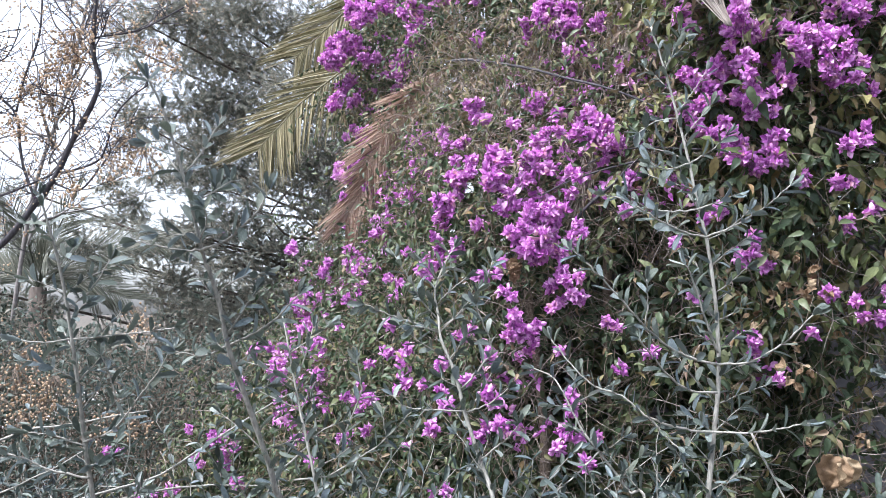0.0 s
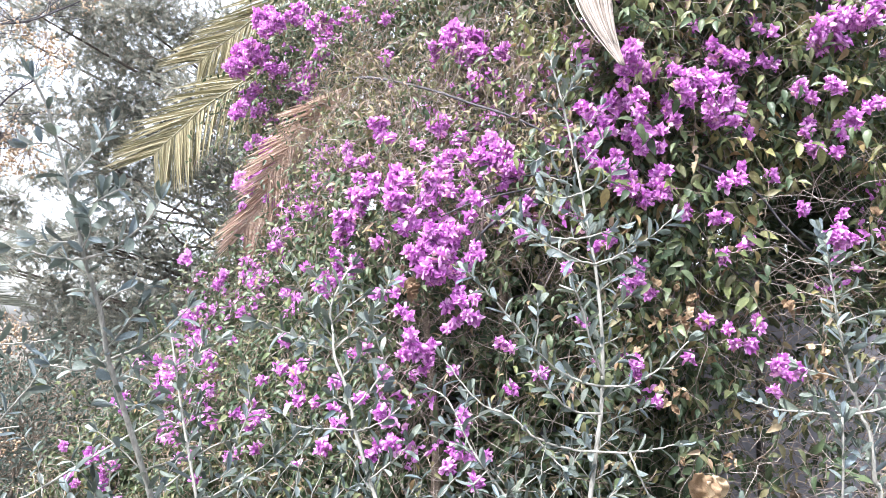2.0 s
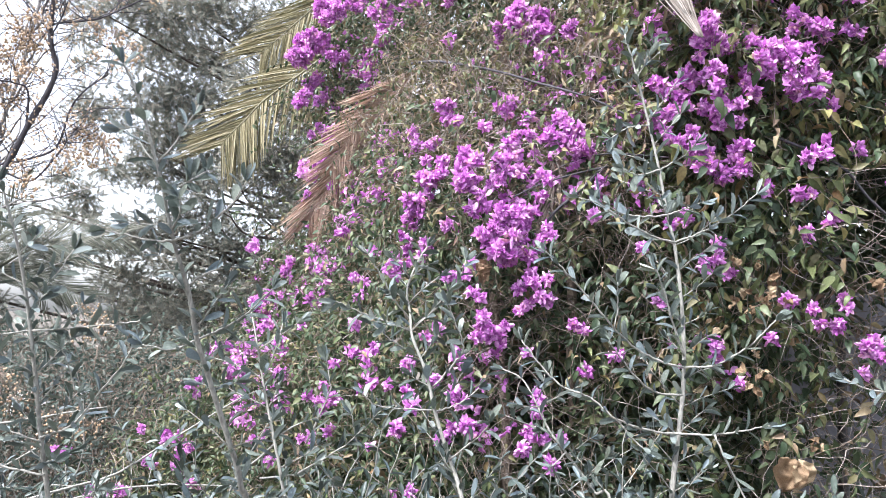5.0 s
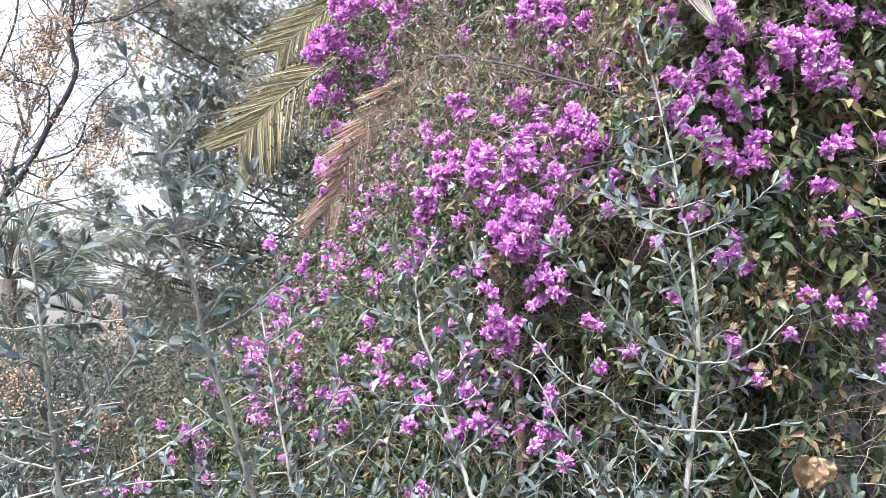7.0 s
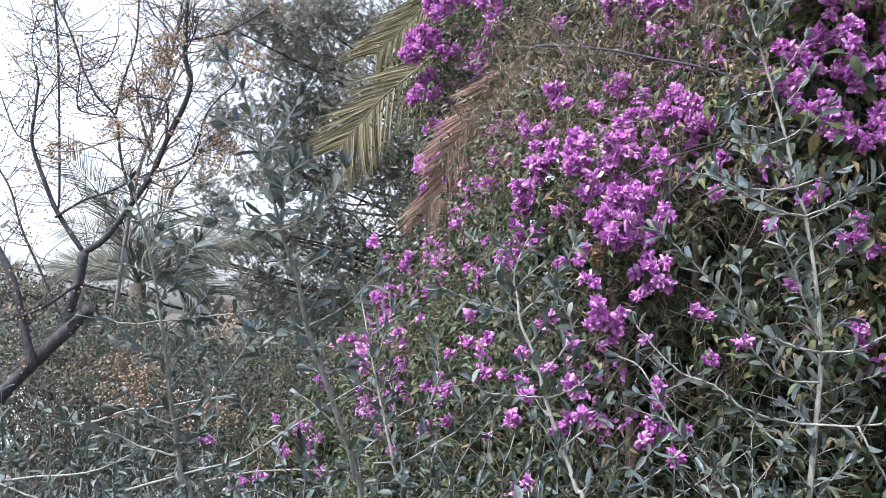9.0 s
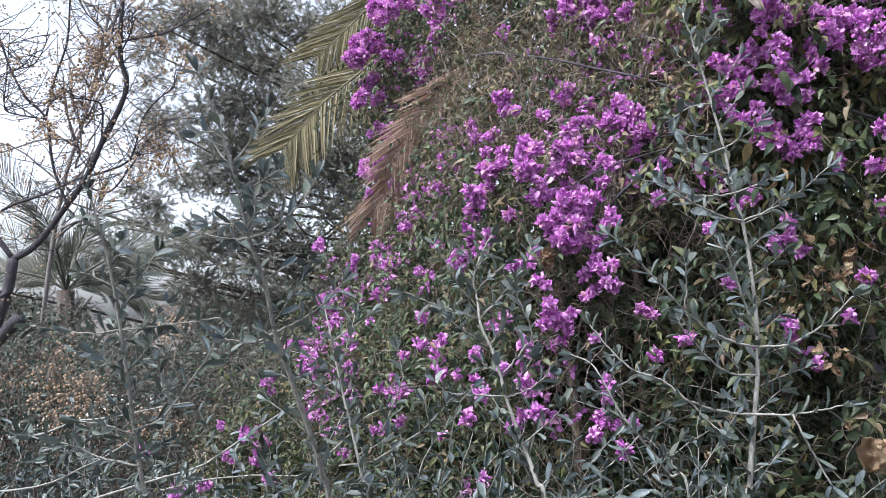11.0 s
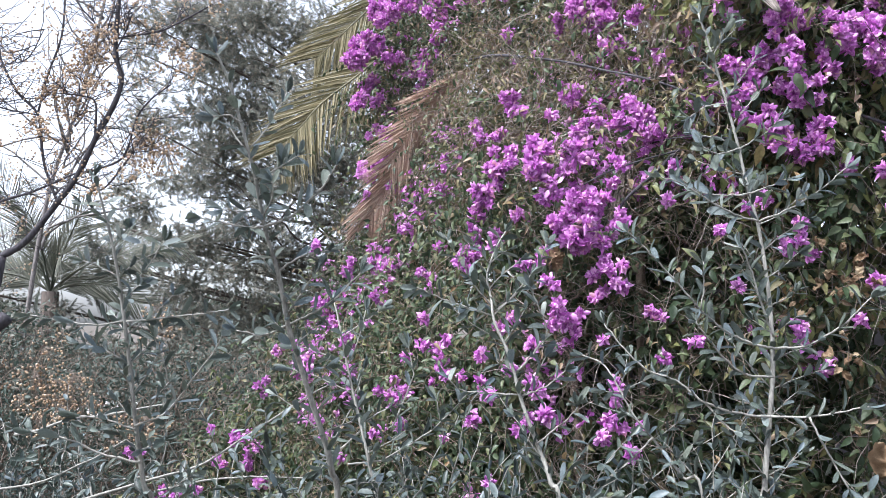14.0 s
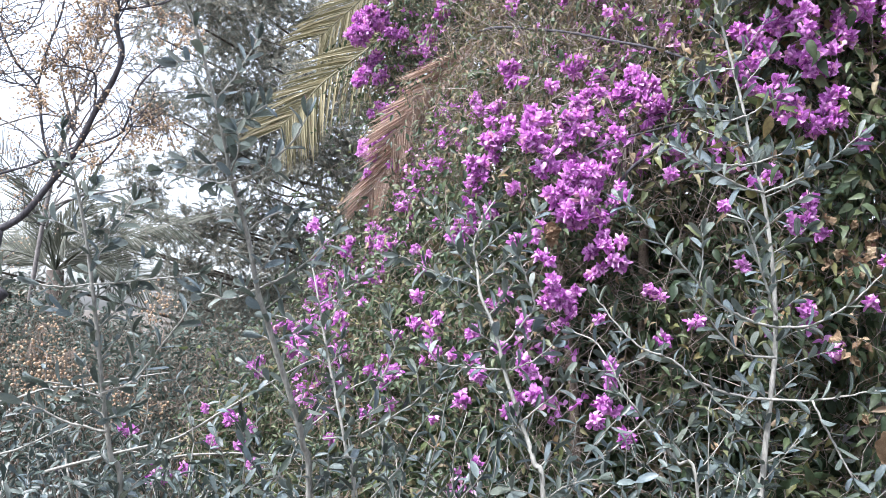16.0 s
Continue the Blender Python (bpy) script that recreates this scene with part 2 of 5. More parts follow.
def ball(rings=4, seg=6):
    v, f = [(0, 0, 1)], []
    for i in range(1, rings):
        for j in range(seg):
            a, b = math.pi * i / rings, 2 * math.pi * j / seg
            v.append((math.sin(a) * math.cos(b), math.sin(a) * math.sin(b), math.cos(a)))
    v.append((0, 0, -1))
    for j in range(seg):
        f.append((0, 1 + j, 1 + (j + 1) % seg))
        for i in range(rings - 2):
            a = 1 + i * seg
            f.append((a + j, a + seg + j, a + seg + (j + 1) % seg, a + (j + 1) % seg))
        a = 1 + (rings - 2) * seg
        f.append((a + j, len(v) - 1, a + (j + 1) % seg))
    return np.array(v), f


def wander(start, way, length, steps, bend, sag=0.0):
    """A crooked twig line."""
    p, d = np.array(start, float), unit(way)
    out = [p.copy()]
    for _ in range(steps):
        d = unit(d + rng.normal(scale=bend, size=3) + np.array([0, 0, -sag]))
        p = p + d * length / steps
        out.append(p.copy())
    return np.array(out)


# ---- the plan, in metres ----
CLUSTERS_A = [
    (-0.458, 3.287, 0.111), (-0.318, 3.344, 0.08), (-0.172, 3.181, 0.096), (-0.145, 3.053, 0.074), (-0.024, 3.076, 0.049), (0.139, 2.95, 0.025),
    (-0.591, 3.073, 0.114), (-0.508, 3.12, 0.083), (-0.655, 3.03, 0.064), (-0.413, 3.011, 0.07), (-0.548, 2.91, 0.077), (-0.618, 2.788, 0.07),
    (-0.509, 2.82, 0.058), (-0.278, 2.945, 0.07), (-0.179, 2.771, 0.061), (-0.243, 2.884, 0.051), (-0.237, 3.059, 0.048), (-0.515, 2.606, 0.064),
    (-0.444, 2.595, 0.045), (-0.54, 2.39, 0.088), (-0.463, 2.461, 0.063), (0.441, 2.736, 0.081), (0.473, 2.658, 0.054), (0.403, 2.792, 0.049),
    (0.346, 2.771, 0.041), (0.539, 2.624, 0.036), (0.466, 2.561, 0.037), (0.174, 2.787, 0.039), (0.326, 2.361, 0.04), (0.322, 2.311, 0.028),
    (0.111, 2.316, 0.053), (0.392, 2.284, 0.023),
]
CLUSTERS_B = [
    (0.238, 2.237, 0.02), (-0.106, 2.222, 0.036), (0.013, 2.214, 0.03), (0.064, 2.22, 0.029), (-0.145, 2.436, 0.038), (0.002, 2.315, 0.027),
    (0.059, 2.082, 0.05), (0.14, 2.109, 0.055), (0.188, 2.037, 0.057), (0.118, 2.022, 0.046), (0.262, 2.06, 0.05), (0.319, 2.083, 0.045),
    (0.211, 1.96, 0.049), (0.031, 2.016, 0.038), (0.002, 1.963, 0.054), (-0.018, 1.913, 0.036), (0.306, 1.907, 0.049), (0.361, 1.892, 0.035),
    (0.117, 1.887, 0.027), (0.228, 1.856, 0.045), (0.256, 1.902, 0.032), (0.277, 1.81, 0.062), (0.329, 1.802, 0.059), (0.376, 1.813, 0.038),
    (0.413, 1.849, 0.032), (-0.018, 1.842, 0.032), (0.026, 1.821, 0.041), (-0.038, 1.793, 0.044), (-0.058, 1.749, 0.04), (0.414, 2.013, 0.032),
    (0.398, 1.973, 0.021), (0.473, 2.203, 0.055),
]
CLUSTERS_C = [
    (0.539, 2.148, 0.061), (0.513, 2.177, 0.051), (0.361, 2.198, 0.042), (0.314, 2.171, 0.028), (0.441, 2.182, 0.03), (-0.406, 2.266, 0.038),
    (-0.152, 2.079, 0.033), (-0.25, 2.136, 0.027), (-0.552, 2.208, 0.044), (-0.437, 2.187, 0.044), (-0.536, 2.066, 0.032), (-0.284, 1.943, 0.036),
    (-0.143, 1.84, 0.027), (-0.478, 1.877, 0.066), (-0.395, 1.812, 0.049), (-0.647, 1.842, 0.05), (-0.848, 1.953, 0.044), (-0.774, 1.645, 0.068),
    (-0.678, 1.638, 0.048), (-0.704, 1.544, 0.04), (-0.446, 1.646, 0.037), (-0.462, 1.531, 0.02), (-0.202, 1.719, 0.032), (-0.193, 1.672, 0.031),
    (0.124, 1.7, 0.028), (0.168, 1.735, 0.028), (0.349, 1.708, 0.038), (0.395, 1.682, 0.038), (0.404, 1.639, 0.041), (0.337, 1.613, 0.021),
    (0.193, 1.665, 0.028), (0.225, 1.57, 0.048),
]
CLUSTERS_D = [
    (0.261, 1.553, 0.038), (0.209, 1.518, 0.031), (0.279, 1.51, 0.028), (0.356, 1.484, 0.017), (0.056, 1.524, 0.032), (0.082, 1.551, 0.021),
    (0.011, 1.441, 0.029), (0.14, 1.467, 0.021), (-0.202, 1.552, 0.026), (-0.181, 1.453, 0.041), (-0.127, 1.457, 0.032), (-0.093, 1.358, 0.034),
    (-0.135, 1.4, 0.027), (-0.262, 1.416, 0.017), (-0.309, 1.317, 0.026), (-0.271, 1.281, 0.025), (-0.357, 1.241, 0.044), (-0.307, 1.265, 0.034),
    (-0.384, 1.11, 0.035), (-0.294, 1.152, 0.025), (-0.167, 1.328, 0.016), (-0.007, 1.341, 0.026), (0.011, 1.308, 0.025), (0.081, 1.412, 0.028),
    (0.148, 1.365, 0.031), (0.151, 1.311, 0.034), (0.168, 1.266, 0.027), (0.13, 1.242, 0.024), (0.105, 1.213, 0.028), (-0.035, 1.228, 0.026),
    (-0.123, 1.144, 0.015), (0.368, 1.348, 0.031),
]
CLUSTERS_E = [
    (0.388, 1.31, 0.024), (0.37, 1.243, 0.027), (0.404, 1.221, 0.021), (0.343, 1.196, 0.024), (0.428, 1.154, 0.026), (0.472, 1.221, 0.017),
    (0.517, 1.416, 0.034), (0.504, 1.57, 0.021), (0.537, 1.556, 0.017), (0.622, 1.486, 0.027), (-1.081, 1.202, 0.042), (-0.829, 1.322, 0.044),
    (-0.749, 1.349, 0.042), (-0.96, 1.41, 0.035), (-0.894, 1.428, 0.029), (-0.715, 1.421, 0.027), (-0.544, 1.445, 0.035), (-0.507, 1.358, 0.028),
    (-0.596, 0.962, 0.034), (-0.634, 1.059, 0.03), (-1.392, 0.969, 0.031), (-1.226, 0.919, 0.055), (-1.156, 0.888, 0.046), (-1.181, 0.78, 0.043),
    (-1.352, 0.764, 0.037), (-1.782, 0.841, 0.043), (-1.585, 0.64, 0.055), (-1.483, 0.625, 0.043), (-1.087, 0.7, 0.042), (0.011, 1.049, 0.021),
    (0.735, 2.522, 0.036), (0.769, 2.488, 0.021),
]
CLUSTERS_F = [
    (0.886, 2.46, 0.051), (0.947, 2.437, 0.03), (0.853, 2.418, 0.037), (0.84, 2.346, 0.044), (0.87, 2.309, 0.042), (0.828, 2.309, 0.034),
    (0.903, 2.219, 0.047), (0.953, 2.211, 0.033), (0.874, 2.254, 0.027), (0.756, 2.295, 0.038), (0.813, 2.277, 0.024), (0.795, 2.225, 0.034),
    (0.761, 2.197, 0.031), (0.823, 2.144, 0.034), (0.766, 2.143, 0.031), (0.867, 2.093, 0.05), (0.918, 2.064, 0.05), (0.98, 2.076, 0.043),
    (0.938, 2.033, 0.036), (1.035, 2.386, 0.05), (1.088, 2.405, 0.046), (1.026, 2.334, 0.033), (1.134, 2.376, 0.037), (1.146, 2.301, 0.049),
    (1.21, 2.298, 0.03), (1.018, 2.284, 0.023), (1.134, 2.507, 0.034), (1.167, 2.439, 0.023), (1.254, 2.494, 0.04), (1.258, 2.413, 0.027),
    (1.288, 2.259, 0.023), (1.215, 2.106, 0.033),
]
CLUSTERS_G = [
    (1.166, 2.081, 0.023), (1.055, 1.989, 0.023), (1.144, 1.973, 0.023), (1.203, 1.981, 0.016), (1.172, 1.857, 0.026), (1.23, 1.89, 0.013),
    (1.269, 1.91, 0.023), (0.87, 1.794, 0.04), (0.865, 1.756, 0.027), (0.953, 1.735, 0.02), (0.684, 1.808, 0.017), (0.579, 2.014, 0.021),
    (0.56, 1.908, 0.024), (0.81, 1.906, 0.03), (0.787, 1.882, 0.02), (0.757, 1.646, 0.024), (0.894, 1.522, 0.026), (0.921, 1.491, 0.033),
    (0.935, 1.418, 0.016), (1.105, 1.653, 0.023), (1.169, 1.628, 0.016), (1.043, 1.54, 0.019), (1.342, 2.598, 0.026), (1.519, 2.73, 0.042),
    (1.343, 2.657, 0.026), (1.297, 2.756, 0.037), (1.551, 2.596, 0.06), (1.638, 2.651, 0.047), (1.717, 2.677, 0.053), (1.81, 2.766, 0.039),
    (1.533, 2.577, 0.034), (1.442, 2.4, 0.041),
]
CLUSTERS_H = [
    (1.509, 2.419, 0.034), (1.371, 2.504, 0.03), (1.791, 2.577, 0.027), (1.792, 2.436, 0.034), (1.684, 2.348, 0.034), (1.581, 2.288, 0.041),
    (1.479, 2.283, 0.03), (1.532, 2.209, 0.037), (1.365, 2.132, 0.026), (1.594, 2.009, 0.018), (1.442, 2.017, 0.022), (1.548, 1.912, 0.044),
    (1.603, 1.935, 0.029), (1.289, 1.64, 0.032), (1.271, 1.587, 0.025), (1.318, 1.511, 0.042), (1.368, 1.521, 0.039), (1.336, 1.442, 0.021),
    (1.224, 1.585, 0.021),
]
CLUSTERS = CLUSTERS_A + CLUSTERS_B + CLUSTERS_C + CLUSTERS_D + CLUSTERS_E + CLUSTERS_F + CLUSTERS_G + CLUSTERS_H
EDGE = [
    (0.564, -2.108), (0.813, -1.704), (1.065, -1.36), (1.389, -1.078), (1.576, -0.921), (1.934, -0.797), (2.098, -0.636), (2.598, -0.623),
    (3.075, -0.609), (3.456, -0.486),
]
SAPLING_R = [
    ([(0.629, 1.779, 0.998), (0.642, 1.788, 1.151), (0.664, 1.796, 1.307), (0.681, 1.81, 1.394), (0.692, 1.825, 1.469), (0.697, 1.839, 1.561), (0.694, 1.85, 1.676), (0.684, 1.862, 1.794), (0.672, 1.877, 1.87), (0.655, 1.888, 1.993), (0.632, 1.899, 2.119), (0.601, 1.908, 2.262), (0.572, 1.919, 2.381)], 0.0075, 0.003),
    ([(0.642, 1.794, 1.858), (0.583, 1.792, 1.852), (0.518, 1.788, 1.857), (0.46, 1.781, 1.892)], 0.003, 0.0015),
    ([(0.642, 1.794, 1.858), (0.679, 1.763, 1.871), (0.709, 1.732, 1.884)], 0.003, 0.0015),
    ([(0.658, 1.791, 1.786), (0.586, 1.764, 1.8), (0.503, 1.736, 1.836), (0.441, 1.708, 1.866), (0.384, 1.682, 1.876)], 0.0035, 0.0015),
    ([(0.658, 1.791, 1.786), (0.718, 1.762, 1.811), (0.776, 1.732, 1.849), (0.829, 1.7, 1.902)], 0.0035, 0.0015),
    ([(0.67, 1.768, 1.473), (0.74, 1.744, 1.482), (0.81, 1.716, 1.53), (0.865, 1.687, 1.595)], 0.004, 0.0018),
    ([(0.67, 1.768, 1.473), (0.616, 1.759, 1.484), (0.552, 1.748, 1.511), (0.485, 1.735, 1.566), (0.412, 1.719, 1.644), (0.35, 1.705, 1.707), (0.304, 1.694, 1.747)], 0.0045, 0.0018),
    ([(0.483, 1.73, 1.566), (0.486, 1.714, 1.623), (0.48, 1.7, 1.676)], 0.003, 0.0015),
    ([(0.667, 1.774, 1.405), (0.586, 1.756, 1.416), (0.527, 1.735, 1.462), (0.462, 1.712, 1.537)], 0.004, 0.0018),
    ([(0.669, 1.765, 1.501), (0.636, 1.749, 1.576), (0.603, 1.73, 1.671), (0.58, 1.717, 1.711)], 0.004, 0.002),
    ([(0.652, 1.762, 1.313), (0.731, 1.738, 1.315), (0.8, 1.713, 1.33), (0.844, 1.689, 1.346)], 0.004, 0.0018),
    ([(0.652, 1.762, 1.313), (0.589, 1.773, 1.317), (0.504, 1.783, 1.343), (0.438, 1.79, 1.394), (0.371, 1.799, 1.42), (0.317, 1.806, 1.471), (0.27, 1.813, 1.533)], 0.0045, 0.0018),
    ([(0.505, 1.789, 1.342), (0.541, 1.773, 1.297), (0.568, 1.755, 1.273)], 0.0035, 0.0018),
    ([(0.728, 1.731, 1.316), (0.757, 1.713, 1.237), (0.791, 1.695, 1.158)], 0.0035, 0.0025),
    ([(0.62, 1.863, 2.109), (0.555, 1.844, 2.096), (0.505, 1.827, 2.062)], 0.003, 0.0015),
    ([(0.636, 1.834, 1.982), (0.569, 1.805, 1.961), (0.517, 1.775, 1.969)], 0.003, 0.0015),
    ([(0.636, 1.834, 1.982), (0.684, 1.801, 2.011), (0.708, 1.768, 2.04)], 0.0025, 0.0015),
    ([(0.598, 1.901, 2.244), (0.618, 1.887, 2.294), (0.638, 1.873, 2.335)], 0.0025, 0.0015),
]
SAPLING_M = [
    ([(0.135, 1.676, 1.033), (0.114, 1.689, 1.176), (0.087, 1.707, 1.257), (0.055, 1.725, 1.351), (0.028, 1.741, 1.455), (-0.005, 1.76, 1.535), (-0.011, 1.781, 1.59), (-0.02, 1.801, 1.653), (0.006, 1.82, 1.725), (0.03, 1.843, 1.766)], 0.006, 0.002),
    ([(-0.008, 1.809, 1.575), (-0.055, 1.797, 1.632), (-0.09, 1.785, 1.694), (-0.117, 1.775, 1.736)], 0.003, 0.0015),
    ([(0.001, 1.81, 1.564), (0.057, 1.789, 1.61), (0.098, 1.768, 1.659), (0.121, 1.746, 1.724)], 0.0035, 0.0015),
    ([(-0.011, 1.811, 1.554), (-0.09, 1.795, 1.578), (-0.145, 1.78, 1.599), (-0.192, 1.765, 1.62)], 0.003, 0.0015),
    ([(0.042, 1.743, 1.415), (0.089, 1.733, 1.469), (0.115, 1.724, 1.516), (0.088, 1.712, 1.59), (0.077, 1.705, 1.617)], 0.0035, 0.0015),
    ([(0.051, 1.727, 1.364), (0.1, 1.7, 1.383), (0.15, 1.672, 1.425)], 0.003, 0.0015),
    ([(0.045, 1.727, 1.367), (-0.019, 1.72, 1.37), (-0.085, 1.713, 1.377), (-0.117, 1.703, 1.406)], 0.003, 0.0015),
    ([(0.086, 1.696, 1.259), (0.124, 1.673, 1.296), (0.154, 1.65, 1.325), (0.168, 1.628, 1.353)], 0.003, 0.0015),
]
SAPLING_M2 = [
    ([(0.503, 1.805, 1.043), (0.456, 1.829, 1.16), (0.393, 1.854, 1.249), (0.357, 1.883, 1.3), (0.319, 1.91, 1.38), (0.292, 1.939, 1.427), (0.246, 1.971, 1.448)], 0.0045, 0.0018),
    ([(0.39, 1.837, 1.252), (0.33, 1.825, 1.199), (0.279, 1.812, 1.162), (0.242, 1.798, 1.125)], 0.003, 0.002),
    ([(0.329, 1.928, 1.359), (0.344, 1.925, 1.396), (0.352, 1.921, 1.44)], 0.0025, 0.0015),
]
SAPLING_L = [
    ([(-0.361, 1.676, 1.033), (-0.375, 1.64, 1.215), (-0.396, 1.612, 1.307), (-0.421, 1.584, 1.396), (-0.44, 1.557, 1.471), (-0.454, 1.532, 1.529), (-0.468, 1.503, 1.626), (-0.481, 1.478, 1.684), (-0.489, 1.455, 1.726), (-0.496, 1.429, 1.783), (-0.5, 1.406, 1.825), (-0.521, 1.378, 1.918), (-0.538, 1.351, 1.991), (-0.557, 1.327, 2.039)], 0.0075, 0.0025),
    ([(-0.486, 1.445, 1.725), (-0.524, 1.435, 1.723), (-0.579, 1.424, 1.734), (-0.606, 1.413, 1.738)], 0.003, 0.0015),
    ([(-0.486, 1.445, 1.725), (-0.433, 1.43, 1.743), (-0.385, 1.415, 1.779), (-0.357, 1.4, 1.807), (-0.336, 1.385, 1.838)], 0.0035, 0.0015),
    ([(-0.494, 1.442, 1.759), (-0.534, 1.427, 1.753), (-0.562, 1.412, 1.754)], 0.0025, 0.0015),
    ([(-0.463, 1.562, 1.528), (-0.402, 1.543, 1.555), (-0.35, 1.523, 1.589), (-0.299, 1.502, 1.638)], 0.0035, 0.0015),
    ([(-0.463, 1.562, 1.528), (-0.507, 1.539, 1.508), (-0.558, 1.513, 1.518)], 0.003, 0.0015),
    ([(-0.47, 1.502, 1.638), (-0.423, 1.48, 1.667), (-0.36, 1.459, 1.68)], 0.003, 0.0015),
    ([(-0.497, 1.407, 1.814), (-0.453, 1.395, 1.829), (-0.438, 1.385, 1.838)], 0.0025, 0.0015),
    ([(-0.513, 1.358, 1.913), (-0.536, 1.347, 1.924), (-0.561, 1.337, 1.919)], 0.0025, 0.0015),
]
SAPLING_L2 = [
    ([(-0.271, 1.707, 1.023), (-0.294, 1.718, 1.184), (-0.319, 1.734, 1.284), (-0.344, 1.751, 1.374), (-0.368, 1.768, 1.473), (-0.387, 1.786, 1.548), (-0.401, 1.808, 1.589)], 0.005, 0.0018),
    ([(-0.323, 1.755, 1.281), (-0.381, 1.749, 1.229), (-0.419, 1.742, 1.191)], 0.003, 0.0015),
    ([(-0.352, 1.741, 1.205), (-0.272, 1.74, 1.215), (-0.192, 1.736, 1.26), (-0.125, 1.732, 1.311), (-0.075, 1.727, 1.367)], 0.003, 0.0015),
    ([(-0.127, 1.756, 1.267), (-0.135, 1.752, 1.308), (-0.146, 1.748, 1.355)], 0.003, 0.0015),
    ([(-0.257, 1.816, 1.27), (-0.223, 1.815, 1.352), (-0.203, 1.817, 1.407), (-0.215, 1.818, 1.477)], 0.003, 0.0015),
]
SAPLING_LL = [
    ([(-0.823, 1.81, 0.988), (-0.844, 1.783, 1.152), (-0.858, 1.758, 1.293), (-0.865, 1.736, 1.403), (-0.876, 1.712, 1.537), (-0.886, 1.69, 1.643), (-0.899, 1.67, 1.734), (-0.911, 1.652, 1.798), (-0.924, 1.633, 1.868)], 0.007, 0.0025),
    ([(-0.876, 1.712, 1.537), (-0.773, 1.698, 1.545), (-0.688, 1.684, 1.554), (-0.617, 1.669, 1.564)], 0.003, 0.0015),
    ([(-0.876, 1.712, 1.537), (-0.949, 1.706, 1.529), (-1.011, 1.699, 1.537), (-1.086, 1.691, 1.551)], 0.003, 0.0015),
    ([(-0.858, 1.754, 1.291), (-0.781, 1.736, 1.323), (-0.715, 1.714, 1.399), (-0.669, 1.694, 1.453), (-0.628, 1.674, 1.512)], 0.0035, 0.0015),
    ([(-0.845, 1.761, 1.205), (-0.929, 1.744, 1.227), (-0.973, 1.727, 1.253), (-1.03, 1.71, 1.276), (-1.099, 1.693, 1.292)], 0.004, 0.002),
    ([(-0.888, 1.706, 1.606), (-0.828, 1.692, 1.653), (-0.776, 1.676, 1.724)], 0.0025, 0.0015),
    ([(-0.772, 1.724, 1.397), (-0.785, 1.709, 1.458), (-0.796, 1.695, 1.498)], 0.0025, 0.0015),
    ([(-0.856, 1.755, 1.281), (-0.925, 1.742, 1.309), (-0.992, 1.731, 1.318)], 0.003, 0.0015),
]
SAPLING_RR = [
    ([(1.3, 1.594, 1.123), (1.282, 1.593, 1.277), (1.276, 1.596, 1.385), (1.262, 1.609, 1.43), (1.248, 1.617, 1.517), (1.226, 1.622, 1.628), (1.214, 1.626, 1.74), (1.205, 1.633, 1.826), (1.201, 1.643, 1.878)], 0.006, 0.002),
    ([(1.248, 1.592, 1.432), (1.186, 1.589, 1.429), (1.11, 1.588, 1.436), (1.029, 1.587, 1.44), (0.96, 1.582, 1.465)], 0.004, 0.0018),
    ([(1.248, 1.592, 1.432), (1.296, 1.557, 1.45), (1.356, 1.519, 1.469)], 0.004, 0.002),
    ([(1.19, 1.605, 1.172), (1.197, 1.59, 1.276), (1.188, 1.572, 1.426)], 0.004, 0.003),
    ([(1.225, 1.621, 1.628), (1.259, 1.61, 1.594), (1.293, 1.593, 1.603)], 0.0025, 0.0015),
]
